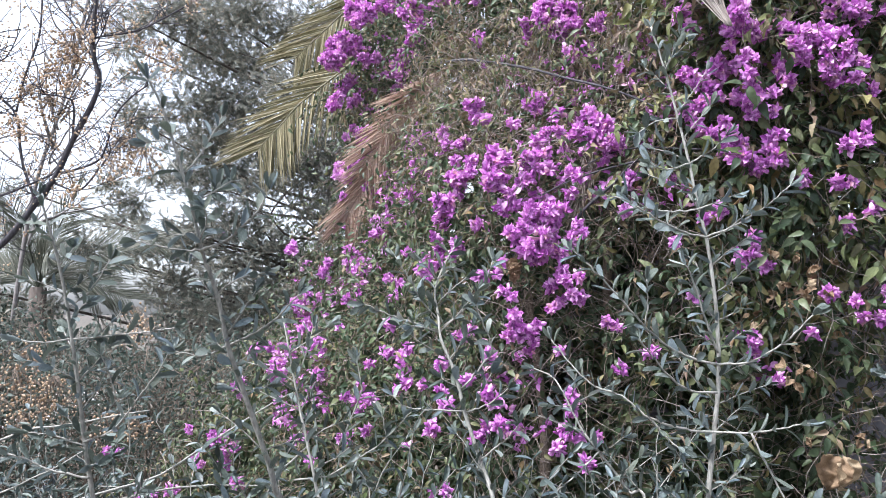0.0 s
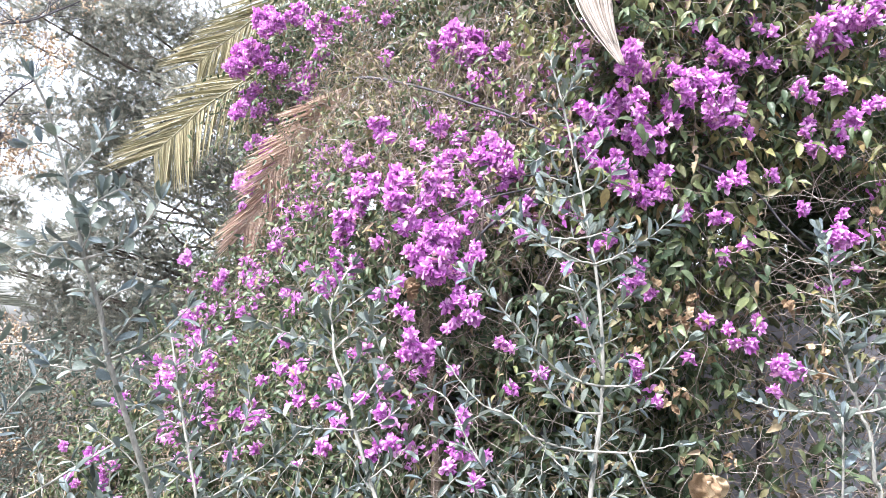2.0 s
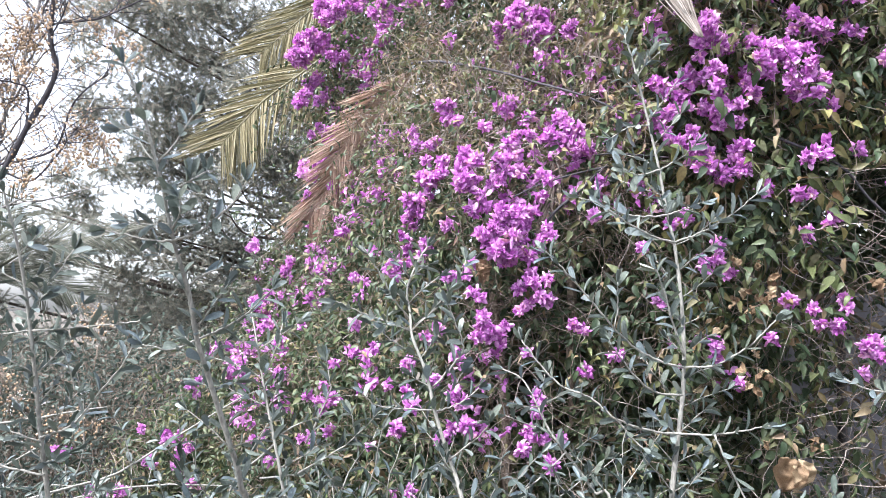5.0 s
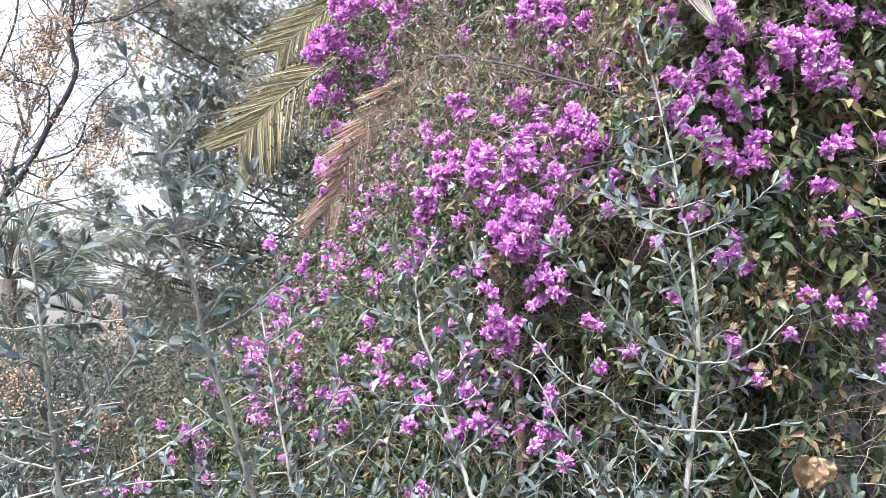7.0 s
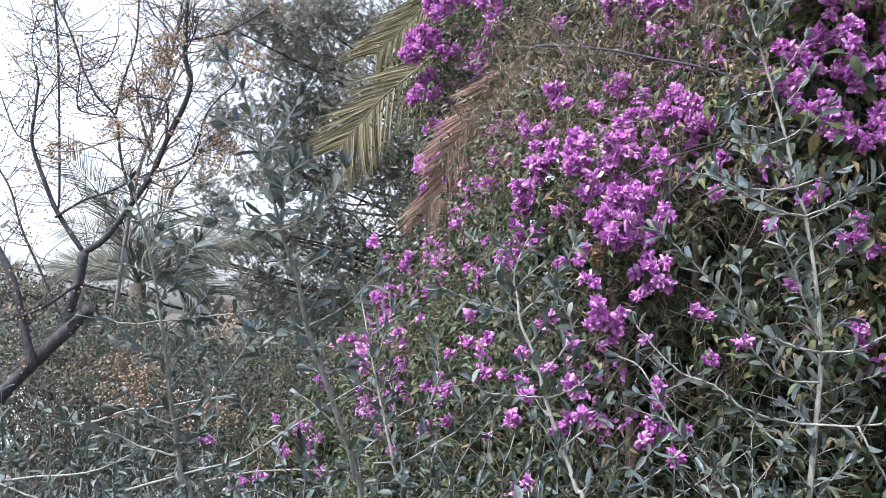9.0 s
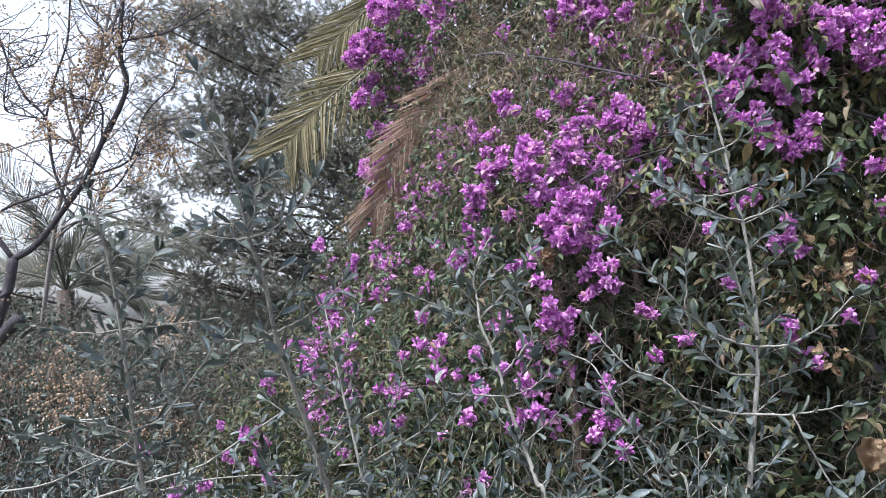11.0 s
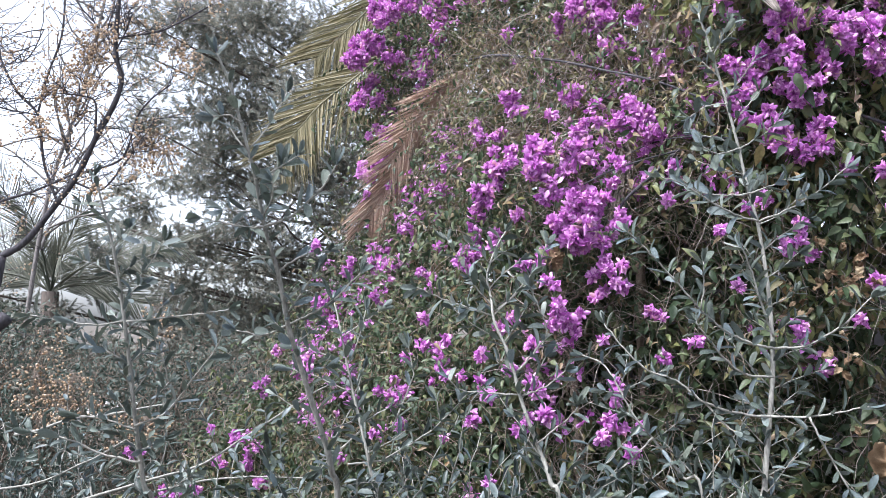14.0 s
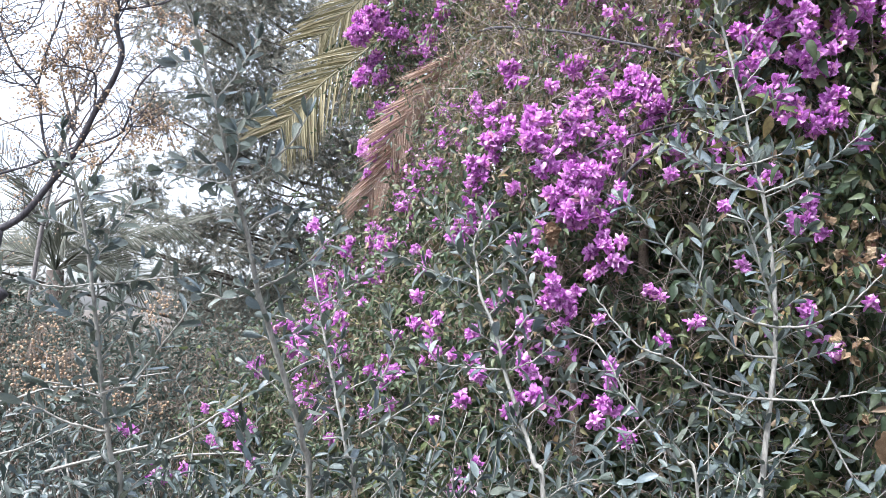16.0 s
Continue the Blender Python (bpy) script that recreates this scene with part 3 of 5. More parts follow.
CHINABERRY = [
    ([(-3.662, 4.071, 0.367), (-3.409, 4.089, 0.736), (-3.153, 4.113, 1.039), (-2.964, 4.138, 1.243), (-2.806, 4.162, 1.407), (-2.647, 4.187, 1.57)], 0.075, 0.05),
    ([(-2.819, 4.181, 1.407), (-2.747, 4.212, 1.726), (-2.742, 4.246, 1.921)], 0.045, 0.035),
    ([(-2.923, 4.085, 1.214), (-3.024, 4.096, 1.515), (-3.127, 4.11, 1.789), (-3.335, 4.105, 2.138), (-3.477, 4.098, 2.601)], 0.04, 0.02),
    ([(-2.742, 4.246, 1.921), (-2.912, 4.224, 2.169), (-3.006, 4.215, 2.366), (-3.097, 4.202, 2.619), (-3.092, 4.205, 2.82), (-3.08, 4.209, 3.024)], 0.025, 0.008),
    ([(-2.742, 4.246, 1.921), (-2.602, 4.254, 2.017), (-2.426, 4.255, 2.251), (-2.32, 4.254, 2.407), (-2.215, 4.246, 2.64), (-2.109, 4.24, 2.851), (-2.07, 4.231, 3), (-2.105, 4.212, 3.168), (-2.086, 4.186, 3.492), (-2.054, 4.162, 3.809)], 0.032, 0.014),
    ([(-2.917, 4.206, 2.141), (-2.741, 4.217, 2.248), (-2.566, 4.233, 2.31), (-2.303, 4.253, 2.435)], 0.014, 0.007),
    ([(-2.222, 4.246, 2.629), (-2.201, 4.197, 2.831), (-2.25, 4.154, 2.866), (-2.353, 4.108, 2.869)], 0.011, 0.005),
    ([(-2.105, 4.212, 3.168), (-2.029, 4.162, 3.262), (-1.971, 4.111, 3.353)], 0.008, 0.004),
    ([(-2.09, 4.207, 3.246), (-1.835, 4.168, 3.271), (-1.67, 4.116, 3.315), (-1.494, 4.064, 3.383)], 0.009, 0.005),
    ([(-2.313, 4.253, 2.417), (-2.091, 4.234, 2.481), (-2.003, 4.198, 2.553), (-1.93, 4.15, 2.739), (-1.83, 4.112, 2.841), (-1.713, 4.08, 2.911)], 0.011, 0.005),
    ([(-2.32, 4.257, 2.364), (-2.164, 4.246, 2.325), (-2.009, 4.216, 2.493), (-1.959, 4.183, 2.548)], 0.01, 0.005),
    ([(-2.48, 4.348, 2.266), (-2.551, 4.335, 2.455), (-2.583, 4.333, 2.584), (-2.615, 4.322, 2.804), (-2.741, 4.308, 2.941), (-2.832, 4.294, 3.112), (-2.912, 4.278, 3.334), (-3.021, 4.257, 3.565), (-3.08, 4.242, 3.791)], 0.014, 0.007),
    ([(-2.593, 4.286, 2.812), (-2.557, 4.296, 3.036), (-2.49, 4.307, 3.292), (-2.481, 4.309, 3.564), (-2.476, 4.314, 3.796)], 0.011, 0.006),
    ([(-2.152, 4.31, 3.139), (-2.262, 4.278, 3.354), (-2.352, 4.258, 3.461), (-2.412, 4.238, 3.604)], 0.007, 0.004),
    ([(-2.144, 4.306, 3.193), (-2.198, 4.289, 3.319), (-2.155, 4.281, 3.463), (-2.118, 4.273, 3.607)], 0.007, 0.004),
    ([(-2.793, 4.238, 3.091), (-2.628, 4.204, 3.118), (-2.511, 4.154, 3.277)], 0.006, 0.003),
    ([(-2.83, 4.245, 2.954), (-3.012, 4.263, 3.077), (-3.191, 4.278, 3.239)], 0.006, 0.003),
    ([(-2.604, 4.286, 2.794), (-2.801, 4.26, 2.828), (-2.837, 4.251, 2.882), (-2.819, 4.237, 3.062), (-2.8, 4.217, 3.314)], 0.007, 0.003),
    ([(-2.716, 4.165, 1.724), (-2.899, 4.122, 1.584), (-3.046, 4.077, 1.515), (-3.19, 4.029, 1.48)], 0.016, 0.008),
    ([(-2.785, 4.182, 1.448), (-2.972, 4.151, 1.827), (-3.093, 4.14, 2.071), (-3.179, 4.133, 2.318), (-3.302, 4.128, 2.497)], 0.012, 0.006),
    ([(-2.872, 4.209, 3.313), (-3.015, 4.188, 3.348), (-3.159, 4.174, 3.318)], 0.005, 0.003),
    ([(-3.056, 4.148, 2.605), (-3.196, 4.174, 2.686), (-3.338, 4.182, 2.986)], 0.008, 0.004),
    ([(-3.158, 4.574, 2.22), (-3.146, 4.56, 2.393), (-3.145, 4.51, 2.967), (-3.152, 4.475, 3.35), (-3.174, 4.439, 3.733)], 0.012, 0.008),
    ([(-3.038, 4.133, 2.798), (-2.915, 4.134, 2.958), (-2.845, 4.13, 3.099)], 0.006, 0.003),
    ([(-3.08, 4.209, 3.024), (-3.123, 4.185, 3.239), (-3.086, 4.17, 3.455)], 0.006, 0.003),
]
BERRIES_A = [
    (-2.13, 4.03, 3.149, 0.117), (-2.29, 4.282, 3.086, 0.117), (-2.319, 4.185, 2.983, 0.094), (-2.148, 4.089, 2.884, 0.079),
    (-2.517, 4.33, 2.942, 0.083), (-2.355, 4.234, 2.826, 0.102), (-1.818, 4.098, 3.175, 0.066), (-2.029, 4.329, 3.354, 0.077),
    (-1.752, 4.237, 3.193, 0.075), (-1.616, 4.142, 3.072, 0.08), (-1.625, 4.046, 2.971, 0.059), (-1.962, 4.325, 2.588, 0.124),
    (-1.781, 4.228, 2.497, 0.114), (-1.918, 4.129, 2.426, 0.092), (-1.891, 4.355, 2.648, 0.09), (-2.559, 4.243, 2.724, 0.051),
    (-1.47, 4.08, 3.39, 0.05), (-1.906, 4.35, 3.11, 0.042), (-2.272, 4.24, 3.159, 0.103), (-1.816, 4.273, 1.575, 0.087), (-1.706, 4.175, 1.495, 0.085),
    (-1.911, 4.426, 1.437, 0.069), (-2.505, 4.332, 1.307, 0.121), (-2.279, 4.24, 1.15, 0.118),
]
BERRIES_B = [
    (-2.517, 4.499, 1.003, 0.118), (-2.253, 4.393, 1.017, 0.095), (-2.497, 4.276, 1.146, 0.099), (-1.994, 4.544, 0.893, 0.119),
    (-1.827, 4.44, 0.876, 0.089), (-1.983, 4.326, 0.976, 0.073), (-2.455, 4.222, 0.959, 0.085), (-2.462, 4.426, 1.437, 0.069),
    (-2.656, 3.853, 2.476, 0.085), (-2.728, 4.086, 2.555, 0.055), (-2.445, 4.005, 2.644, 0.074), (-2.336, 3.919, 2.568, 0.053),
    (-2.511, 4.266, 1.207, 0.118), (-2.333, 4.186, 1.149, 0.095), (-2.178, 4.093, 1.209, 0.066), (-2.688, 4.277, 1.238, 0.091),
    (-2.76, 4.168, 1.176, 0.082), (-2.495, 4.102, 1.088, 0.073), (-1.688, 4.053, 1.527, 0.065), (-2.337, 4.266, 1.04, 0.103),
    (-2.399, 4.161, 0.95, 0.088), (-2.059, 3.981, 2.243, 0.072), (-2.215, 4.197, 2.387, 0.063), (-3.007, 4.097, 1.245, 0.061),
]
BERRIES_C = [
    (-1.981, 4.147, 0.865, 0.066), (-2.475, 4.158, 2.88, 0.063),
]
BERRIES = BERRIES_A + BERRIES_B + BERRIES_C
CLUMPS_A = [
    (-3.185, 7.363, 4.645, 0.268), (-2.958, 7.534, 4.842, 0.306), (-2.716, 7.733, 4.733, 0.313), (-2.46, 7.904, 4.935, 0.32),
    (-2.189, 8.081, 5.077, 0.328), (-1.903, 8.286, 4.888, 0.268), (-2.904, 8.493, 4.688, 0.308), (-2.617, 8.682, 4.685, 0.35),
    (-2.315, 8.871, 4.679, 0.322), (-1.715, 7.512, 4.021, 0.242), (-2.808, 7.712, 3.895, 0.216), (-2.559, 7.896, 3.95, 0.285),
    (-2.294, 8.086, 3.94, 0.292), (-2.015, 8.287, 3.796, 0.265), (-2.738, 8.484, 3.709, 0.305), (-2.451, 8.681, 3.617, 0.312),
    (-3.069, 8.866, 3.661, 0.248), (-1.694, 7.482, 3.278, 0.239), (-1.43, 7.657, 3.442, 0.275), (-1.214, 7.815, 3.798, 0.25),
    (-1.435, 7.954, 4.36, 0.256), (-1.206, 8.104, 4.816, 0.262), (-1.635, 8.274, 5.022, 0.235), (-3.11, 8.618, 3.255, 0.24),
]
CLUMPS_B = [
    (-2.827, 8.804, 3.29, 0.315), (-2.529, 8.996, 3.255, 0.322), (-1.835, 7.601, 2.998, 0.211), (-1.509, 7.776, 3.156, 0.247),
    (-1.229, 7.957, 3.256, 0.253), (-3.59, 8.091, 3.876, 0.194), (-3.54, 8.287, 3.796, 0.186), (-3.957, 8.537, 3.102, 0.217),
    (-3.767, 8.741, 2.928, 0.222), (-3.988, 8.946, 2.745, 0.226), (-3.125, 7.565, 2.328, 0.209), (-2.897, 7.758, 2.285, 0.196),
    (-2.716, 7.935, 2.426, 0.2), (-2.46, 8.111, 2.573, 0.256), (-2.255, 8.298, 2.596, 0.184), (-2.105, 8.508, 2.351, 0.235),
    (-1.808, 8.702, 2.299, 0.24), (-1.567, 8.889, 2.314, 0.245), (-2.601, 9.089, 2.187, 0.286), (-2.5, 7.685, 2.036, 0.181),
    (-2.87, 7.884, 1.923, 0.198), (-3.192, 8.072, 1.931, 0.203), (-2.165, 8.272, 1.81, 0.246), (-1.882, 8.461, 1.815, 0.232),
]
CLUMPS_C = [
    (-1.586, 8.649, 1.819, 0.237), (-2.659, 8.856, 1.617, 0.242), (-3.069, 9.051, 1.547, 0.248), (-2.886, 7.633, 1.555, 0.179),
    (-1.186, 7.726, 2.65, 0.183), (-1.339, 7.891, 2.925, 0.138), (-1.051, 8.072, 3.02, 0.192), (-0.944, 8.212, 3.575, 0.197),
    (-3.713, 8.514, 2.284, 0.201), (-4, 8.714, 2.163, 0.178), (-4.227, 8.981, 1.269, 0.21), (-3.244, 9.176, 1.191, 0.272),
    (-2.439, 7.759, 1.194, 0.211), (-2.19, 7.938, 1.307, 0.216), (-3.128, 8.15, 1.048, 0.241), (-2.877, 8.357, 0.841, 0.246),
    (-3.606, 8.536, 0.956, 0.232), (-3.754, 8.419, 4.452, 0.149), (-3.905, 8.572, 4.859, 0.152), (-3.493, 8.841, 3.942, 0.17),
    (-3.006, 7.503, 3.041, 0.155), (-3.691, 7.737, 2.528, 0.122), (-0.839, 7.924, 2.551, 0.219), (-0.923, 8.15, 2.127, 0.224),
]
CLUMPS_D = [
    (-1.206, 8.338, 2.139, 0.229), (-3.582, 7.167, 2.289, 0.147), (-3.998, 7.363, 1.672, 0.161), (-4.427, 7.443, 2.375, 0.153),
    (-4.271, 7.607, 2.121, 0.156), (-4.094, 7.713, 2.526, 0.122), (-4.74, 7.816, 2.975, 0.112), (-3.864, 8.032, 2.119, 0.152),
    (-4.973, 8.179, 2.064, 0.167), (-4.275, 8.297, 2.332, 0.131), (-4.131, 7.315, 1.415, 0.148), (-3.746, 7.474, 1.209, 0.174),
    (-4.054, 7.606, 1.32, 0.154), (-4.492, 7.706, 1.795, 0.133), (-4.697, 7.891, 1.309, 0.184), (-3.655, 8.044, 1.179, 0.188),
    (-5.014, 6.722, 1.711, 0.169), (-4.827, 6.9, 1.573, 0.161), (-5.327, 6.944, 2.008, 0.129), (-4.776, 7.202, 1.456, 0.156),
    (-5.288, 7.299, 1.269, 0.183), (-5.692, 7.375, 1.477, 0.186), (-4.853, 7.596, 1.735, 0.139), (-5.957, 7.539, 2.498, 0.129),
]
CLUMPS_E = [
    (-4.763, 7.863, 2.069, 0.144),
]
CLUMPS = CLUMPS_A + CLUMPS_B + CLUMPS_C + CLUMPS_D + CLUMPS_E
BUSH_TWIGS = [
    ([(-0.011, 3.299, 2.767), (0.087, 2.99, 2.672), (0.218, 2.817, 2.596), (0.329, 2.616, 2.503), (0.429, 2.466, 2.419), (0.522, 2.354, 2.355), (0.593, 2.266, 2.297), (0.661, 2.193, 2.235)], 0.0075, 0.005),
    ([(0.457, 2.803, 2.782), (0.508, 2.662, 2.623), (0.547, 2.553, 2.507), (0.562, 2.487, 2.402)], 0.006, 0.004),
    ([(0.601, 2.246, 2.068), (0.527, 2.243, 1.995), (0.456, 2.25, 1.933), (0.42, 2.25, 1.888)], 0.009, 0.006),
    ([(0.612, 2.223, 2.072), (0.513, 2.254, 2.051), (0.402, 2.24, 2.012), (0.311, 2.232, 1.966)], 0.005, 0.003),
    ([(0.782, 2.15, 2.091), (0.617, 2.234, 2.116), (0.502, 2.281, 2.093), (0.384, 2.24, 2.012)], 0.004, 0.002),
    ([(1.098, 2.141, 1.977), (1.163, 2.141, 1.908), (1.243, 2.141, 1.823), (1.308, 2.141, 1.772)], 0.007, 0.005),
    ([(1.089, 2.122, 2.168), (1.306, 2.121, 2.081), (1.405, 2.121, 1.975), (1.505, 2.121, 1.888)], 0.007, 0.005),
    ([(1.291, 2.12, 2.682), (1.322, 2.121, 2.606), (1.363, 2.121, 2.541), (1.392, 2.12, 2.484)], 0.005, 0.003),
    ([(1.262, 2.222, 1.883), (1.446, 2.221, 1.788), (1.572, 2.222, 1.756), (1.699, 2.221, 1.713)], 0.004, 0.003),
    ([(1.61, 2.14, 2.224), (1.737, 2.141, 2.204), (1.883, 2.141, 2.166)], 0.006, 0.004),
    ([(-0.07, 3.591, 2.905), (-0.206, 3.987, 2.984), (-0.31, 4.111, 2.891), (-0.408, 4.111, 2.756)], 0.005, 0.003),
    ([(0.311, 2.231, 1.93), (0.257, 2.23, 1.85), (0.213, 2.232, 1.788), (0.168, 2.232, 1.744)], 0.004, 0.002),
    ([(0.737, 2.379, 1.623), (0.772, 2.37, 1.638), (0.796, 2.362, 1.614)], 0.008, 0.008),
    ([(0.447, 2.478, 2.196), (0.414, 2.41, 2.082), (0.411, 2.35, 1.957)], 0.005, 0.003),
]
DRY_LEAVES = [
    (1.072, 1.174, 0.055), (1.058, 1.679, 0.03), (1.015, 1.654, 0.027), (0.969, 1.654, 0.03), (1.094, 1.729, 0.027), (0.914, 1.562, 0.027),
    (0.951, 1.763, 0.02), (0.674, 1.129, 0.02), (0.886, 1.596, 0.024), (0.252, 1.747, 0.036), (0.216, 1.711, 0.025), (1.03, 1.416, 0.026),
    (1.039, 1.23, 0.016), (1.006, 1.612, 0.02), (1.028, 1.754, 0.017), (1.391, 1.707, 0.029), (1.488, 1.557, 0.029), (1.497, 1.486, 0.033),
    (1.776, 1.368, 0.033), (1.733, 1.901, 0.026), (1.193, 1.218, 0.025), (0.989, 1.401, 0.028), (1.694, 2.013, 0.026), (0.979, 1.644, 0.028),
    (1.071, 1.63, 0.032), (1.005, 1.488, 0.021),
]


def front(x, z):
    """How far off (y) the bush's face stands: it bulges towards the path and recedes to the left and the top."""
    s = np.maximum(0, 0.15 - x)
    k = np.clip(1 - (x - 0.2) / 0.6, 0, 1)
    steep = 1.5 + 1.7 * np.clip((z - 1.4) / 0.5, 0, 1)
    return np.minimum(2.35 + steep * s * s / (s + 0.12) + 1.1 * k * np.clip(z - 2.0, 0, 0.75), 4.15) - 0.15 * np.clip((x - 0.5) / 0.5, 0, 1)


# ---- ground and wall ----
ground = Geo()
n = 60
gx = np.sign(np.linspace(-1, 1, n)) * np.abs(np.linspace(-1, 1, n)) ** 3 * 400
gv = np.array([(x, y + 3, 0.05 * noise.noise(Vector((x * 0.7, y * 0.7, 0))) - 0.02) for y in gx for x in gx])
ground.add(gv, [(j * n + i, j * n + i + 1, (j + 1) * n + i + 1, (j + 1) * n + i) for j in range(n - 1) for i in range(n - 1)])
tagged(part("ground", ground, SOIL), "dry brown soil under the plants", "ground", kind="structure")


def box(geo, x0, x1, y0, y1, z0, z1, b=0.01):
    """A box with chamfered upright and top edges."""
    v, f = [], []
    ring = [(x0 + b, y0), (x1 - b, y0), (x1, y0 + b), (x1, y1 - b), (x1 - b, y1), (x0 + b, y1), (x0, y1 - b), (x0, y0 + b)]
    for z in (z0, z1 - b):
        v += [(x, y, z) for x, y in ring]
    cx, cy = (x0 + x1) / 2, (y0 + y1) / 2
    v += [(x + (b if x < cx else -b), y + (b if y < cy else -b), z1) for x, y in ring]
    for k in (0, 8):
        f += [(k + j, k + (j + 1) % 8, k + 8 + (j + 1) % 8, k + 8 + j) for j in range(8)]
    f += [tuple(range(16, 24)), tuple(range(8))[::-1]]
    geo.add(v, f)


paving = Geo()
box(paving, -15.0, -5.7, 6.5, 14.0, -0.05, 0.075, 0.02)
tagged(part("pavement", paving, CONCRETE, smooth=False), "pale concrete paving beyond the scrub", "pavement", kind="structure")

wall = Geo()
# the stretch hidden by the bush is added to block bright ground beyond
box(wall, 0.35, 7.0, 3.55, 3.75, -0.1, 1.92, 0.015)
garden_wall = tagged(part("wall_east", wall, PLASTER, smooth=False), "plain grey rendered garden wall behind the bush", "wall", kind="structure")
# unseen wall, added behind the path to shade the low growth
shade_wall = Geo()
box(shade_wall, -5.0, 8.0, -2.6, -2.35, -0.1, 2.7, 0.02)
tagged(part("unseen_shade_wall", shade_wall, SHADE_WALL_RENDER, smooth=False), "added unseen wall that cuts sky light on the low growth", "wall", kind="structure")
coping = Geo()
box(coping, 0.33, 7.0, 3.52, 3.78, 1.923, 1.98, 0.012)
adopt(part("coping", coping, PLASTER, smooth=False), garden_wall)
post = Geo()
tube(post, [(1.87, 3.05, -0.1), (1.88, 3.05, 1.0), (1.89, 3.04, 2.12)], 0.021, 0.021, 10)
tagged(part("steel_post", post, RUST), "thin weathered steel post in front of the grey wall", "post")

# ---- bougainvillea ----
bush = thing("bougainvillea", (0.9, 3.0, 0), "large flowering bougainvillea with magenta bracts, green and withering leaves", "bush")


def left_edge(z):
    return np.interp(z, [e[0] for e in EDGE], [e[1] for e in EDGE])


# trunk and boughs inside the bush
for sx, tops in ((0.9, [(0.1, 3.4, 2.6), (0.7, 2.9, 3.0), (1.5, 2.9, 2.9), (-0.3, 4.3, 2.4)]), (0.3, [(-0.6, 4.3, 1.5), (0.3, 2.9, 2.0), (-0.2, 4.4, 3.0)])):
    for tx, ty, tz in tops:
        g = Geo()
        base = np.array([sx + rng.normal() * 0.05, 3.1 + rng.normal() * 0.05, -0.05])
        top = np.array([tx, ty, tz])
        mid = base * 0.5 + top * 0.5 + rng.normal(size=3) * 0.1
        tube(g, spline([base, base * 0.75 + top * 0.25 + rng.normal(size=3) * 0.06, mid, top], 6), 0.04, 0.012, 8, 0.06)
        adopt(part("bough", g, TWIG_BARK, None, "grey-brown woody bough"), bush)
for pts, r0, r1 in BUSH_TWIGS:
    g = Geo()
    tube(g, spline(pts, 5), r0 * 0.75, r1 * 0.75, 7, 0.08)
    adopt(part("long_twig", g, TREE_BARK, None, "long dark arching twig"), bush)

LEAF_ROWS, LEAF_WIDE = (0, 0.2, 0.5, 0.78, 1), (0.12, 0.78, 1.0, 0.55, 0)
LEAF_T = [blade(0.44, 0.6, 0.45, LEAF_ROWS, LEAF_WIDE), blade(0.50, 0.4, 0.7, LEAF_ROWS, LEAF_WIDE), blade(0.38, 0.9, 0.25, LEAF_ROWS, LEAF_WIDE)]


def lumps(x, z, s, seed):
    return np.array([noise.noise(Vector((a * s, b * s, seed))) for a, b in zip(x, z)])


def inside(x, z, count):
    """Rounds the bush off to the right and at its top."""
    return (z < 3.75 - 0.16 * (x - 0.4) ** 2 + rng.normal(size=count) * 0.12) & (x < 2.55 - 0.12 * (z - 1.6) ** 2 + rng.normal(size=count) * 0.12)


def leaf_spots(count, x0, x1, z0, z1, deep, accept):
    pos = np.empty((0, 3))
    while len(pos) < count:
        x, z = rng.uniform(x0, x1, count), rng.uniform(z0, z1, count)
        y = front(x, z) + rng.exponential(deep, count) - 0.06
        keep = (x > left_edge(z) + rng.normal(size=count) * 0.05) & accept(x, z) & inside(x, z, count)
        pos = np.vstack([pos, np.stack([x, y, z], -1)[keep]])
    return pos[:count]


def leaf_turns(k, droop=0.4, face=0.7):
    along = unit(np.stack([rng.normal(size=k), -0.35 + rng.normal(size=k) * 0.7, -droop + rng.normal(size=k) * 0.7], -1))
    up = unit(np.stack([rng.normal(size=k) * 0.7, -face + rng.normal(size=k) * 0.6, 0.7 + rng.normal(size=k) * 0.6], -1))
    return frames(along, up)


def sere_zone(x, z):
    """The withered part: the top middle of the bush."""
    return np.exp(-((x - 0.30) / 0.55) ** 2 - ((z - 2.55) / 0.45) ** 2)


def hollow_zone(x, z):
    """Dark hollows with bare twigs."""
    return np.exp(-((x - 0.66) / 0.16) ** 2 - ((z - 1.80) / 0.16) ** 2) + np.exp(-((x - 0.42) / 0.19) ** 2 - ((z - 1.30) / 0.26) ** 2) + 0.9 * np.exp(-((x - 0.27) / 0.09) ** 2 - ((z - 1.62) / 0.09) ** 2)


def open_zone(x, z):
    """Thin growth in front of the grey wall, and the hollows."""
    low = ((x > 1.42) & (z < 1.72)) * 0.9 + ((x > 0.35) & (x <= 1.42) & (z < 1.5)) * 0.5
    return np.clip(low + hollow_zone(x, z) * 0.85 + window_zone(x, z), 0, 0.97)


def window_zone(x, z):
    """A gap high in the bush, over the wall."""
    return 1.6 * np.exp(-((x - 1.50) / 0.22) ** 2 - ((z - 1.93) / 0.19) ** 2) + 1.0 * np.exp(-((x - 1.66) / 0.14) ** 2 - ((z - 2.10) / 0.11) ** 2)


def leaf_size(x):
    return np.where(x > 0.7 + rng.normal(size=len(x)) * 0.15, rng.uniform(0.030, 0.056, len(x)), rng.uniform(0.020, 0.040, len(x)))


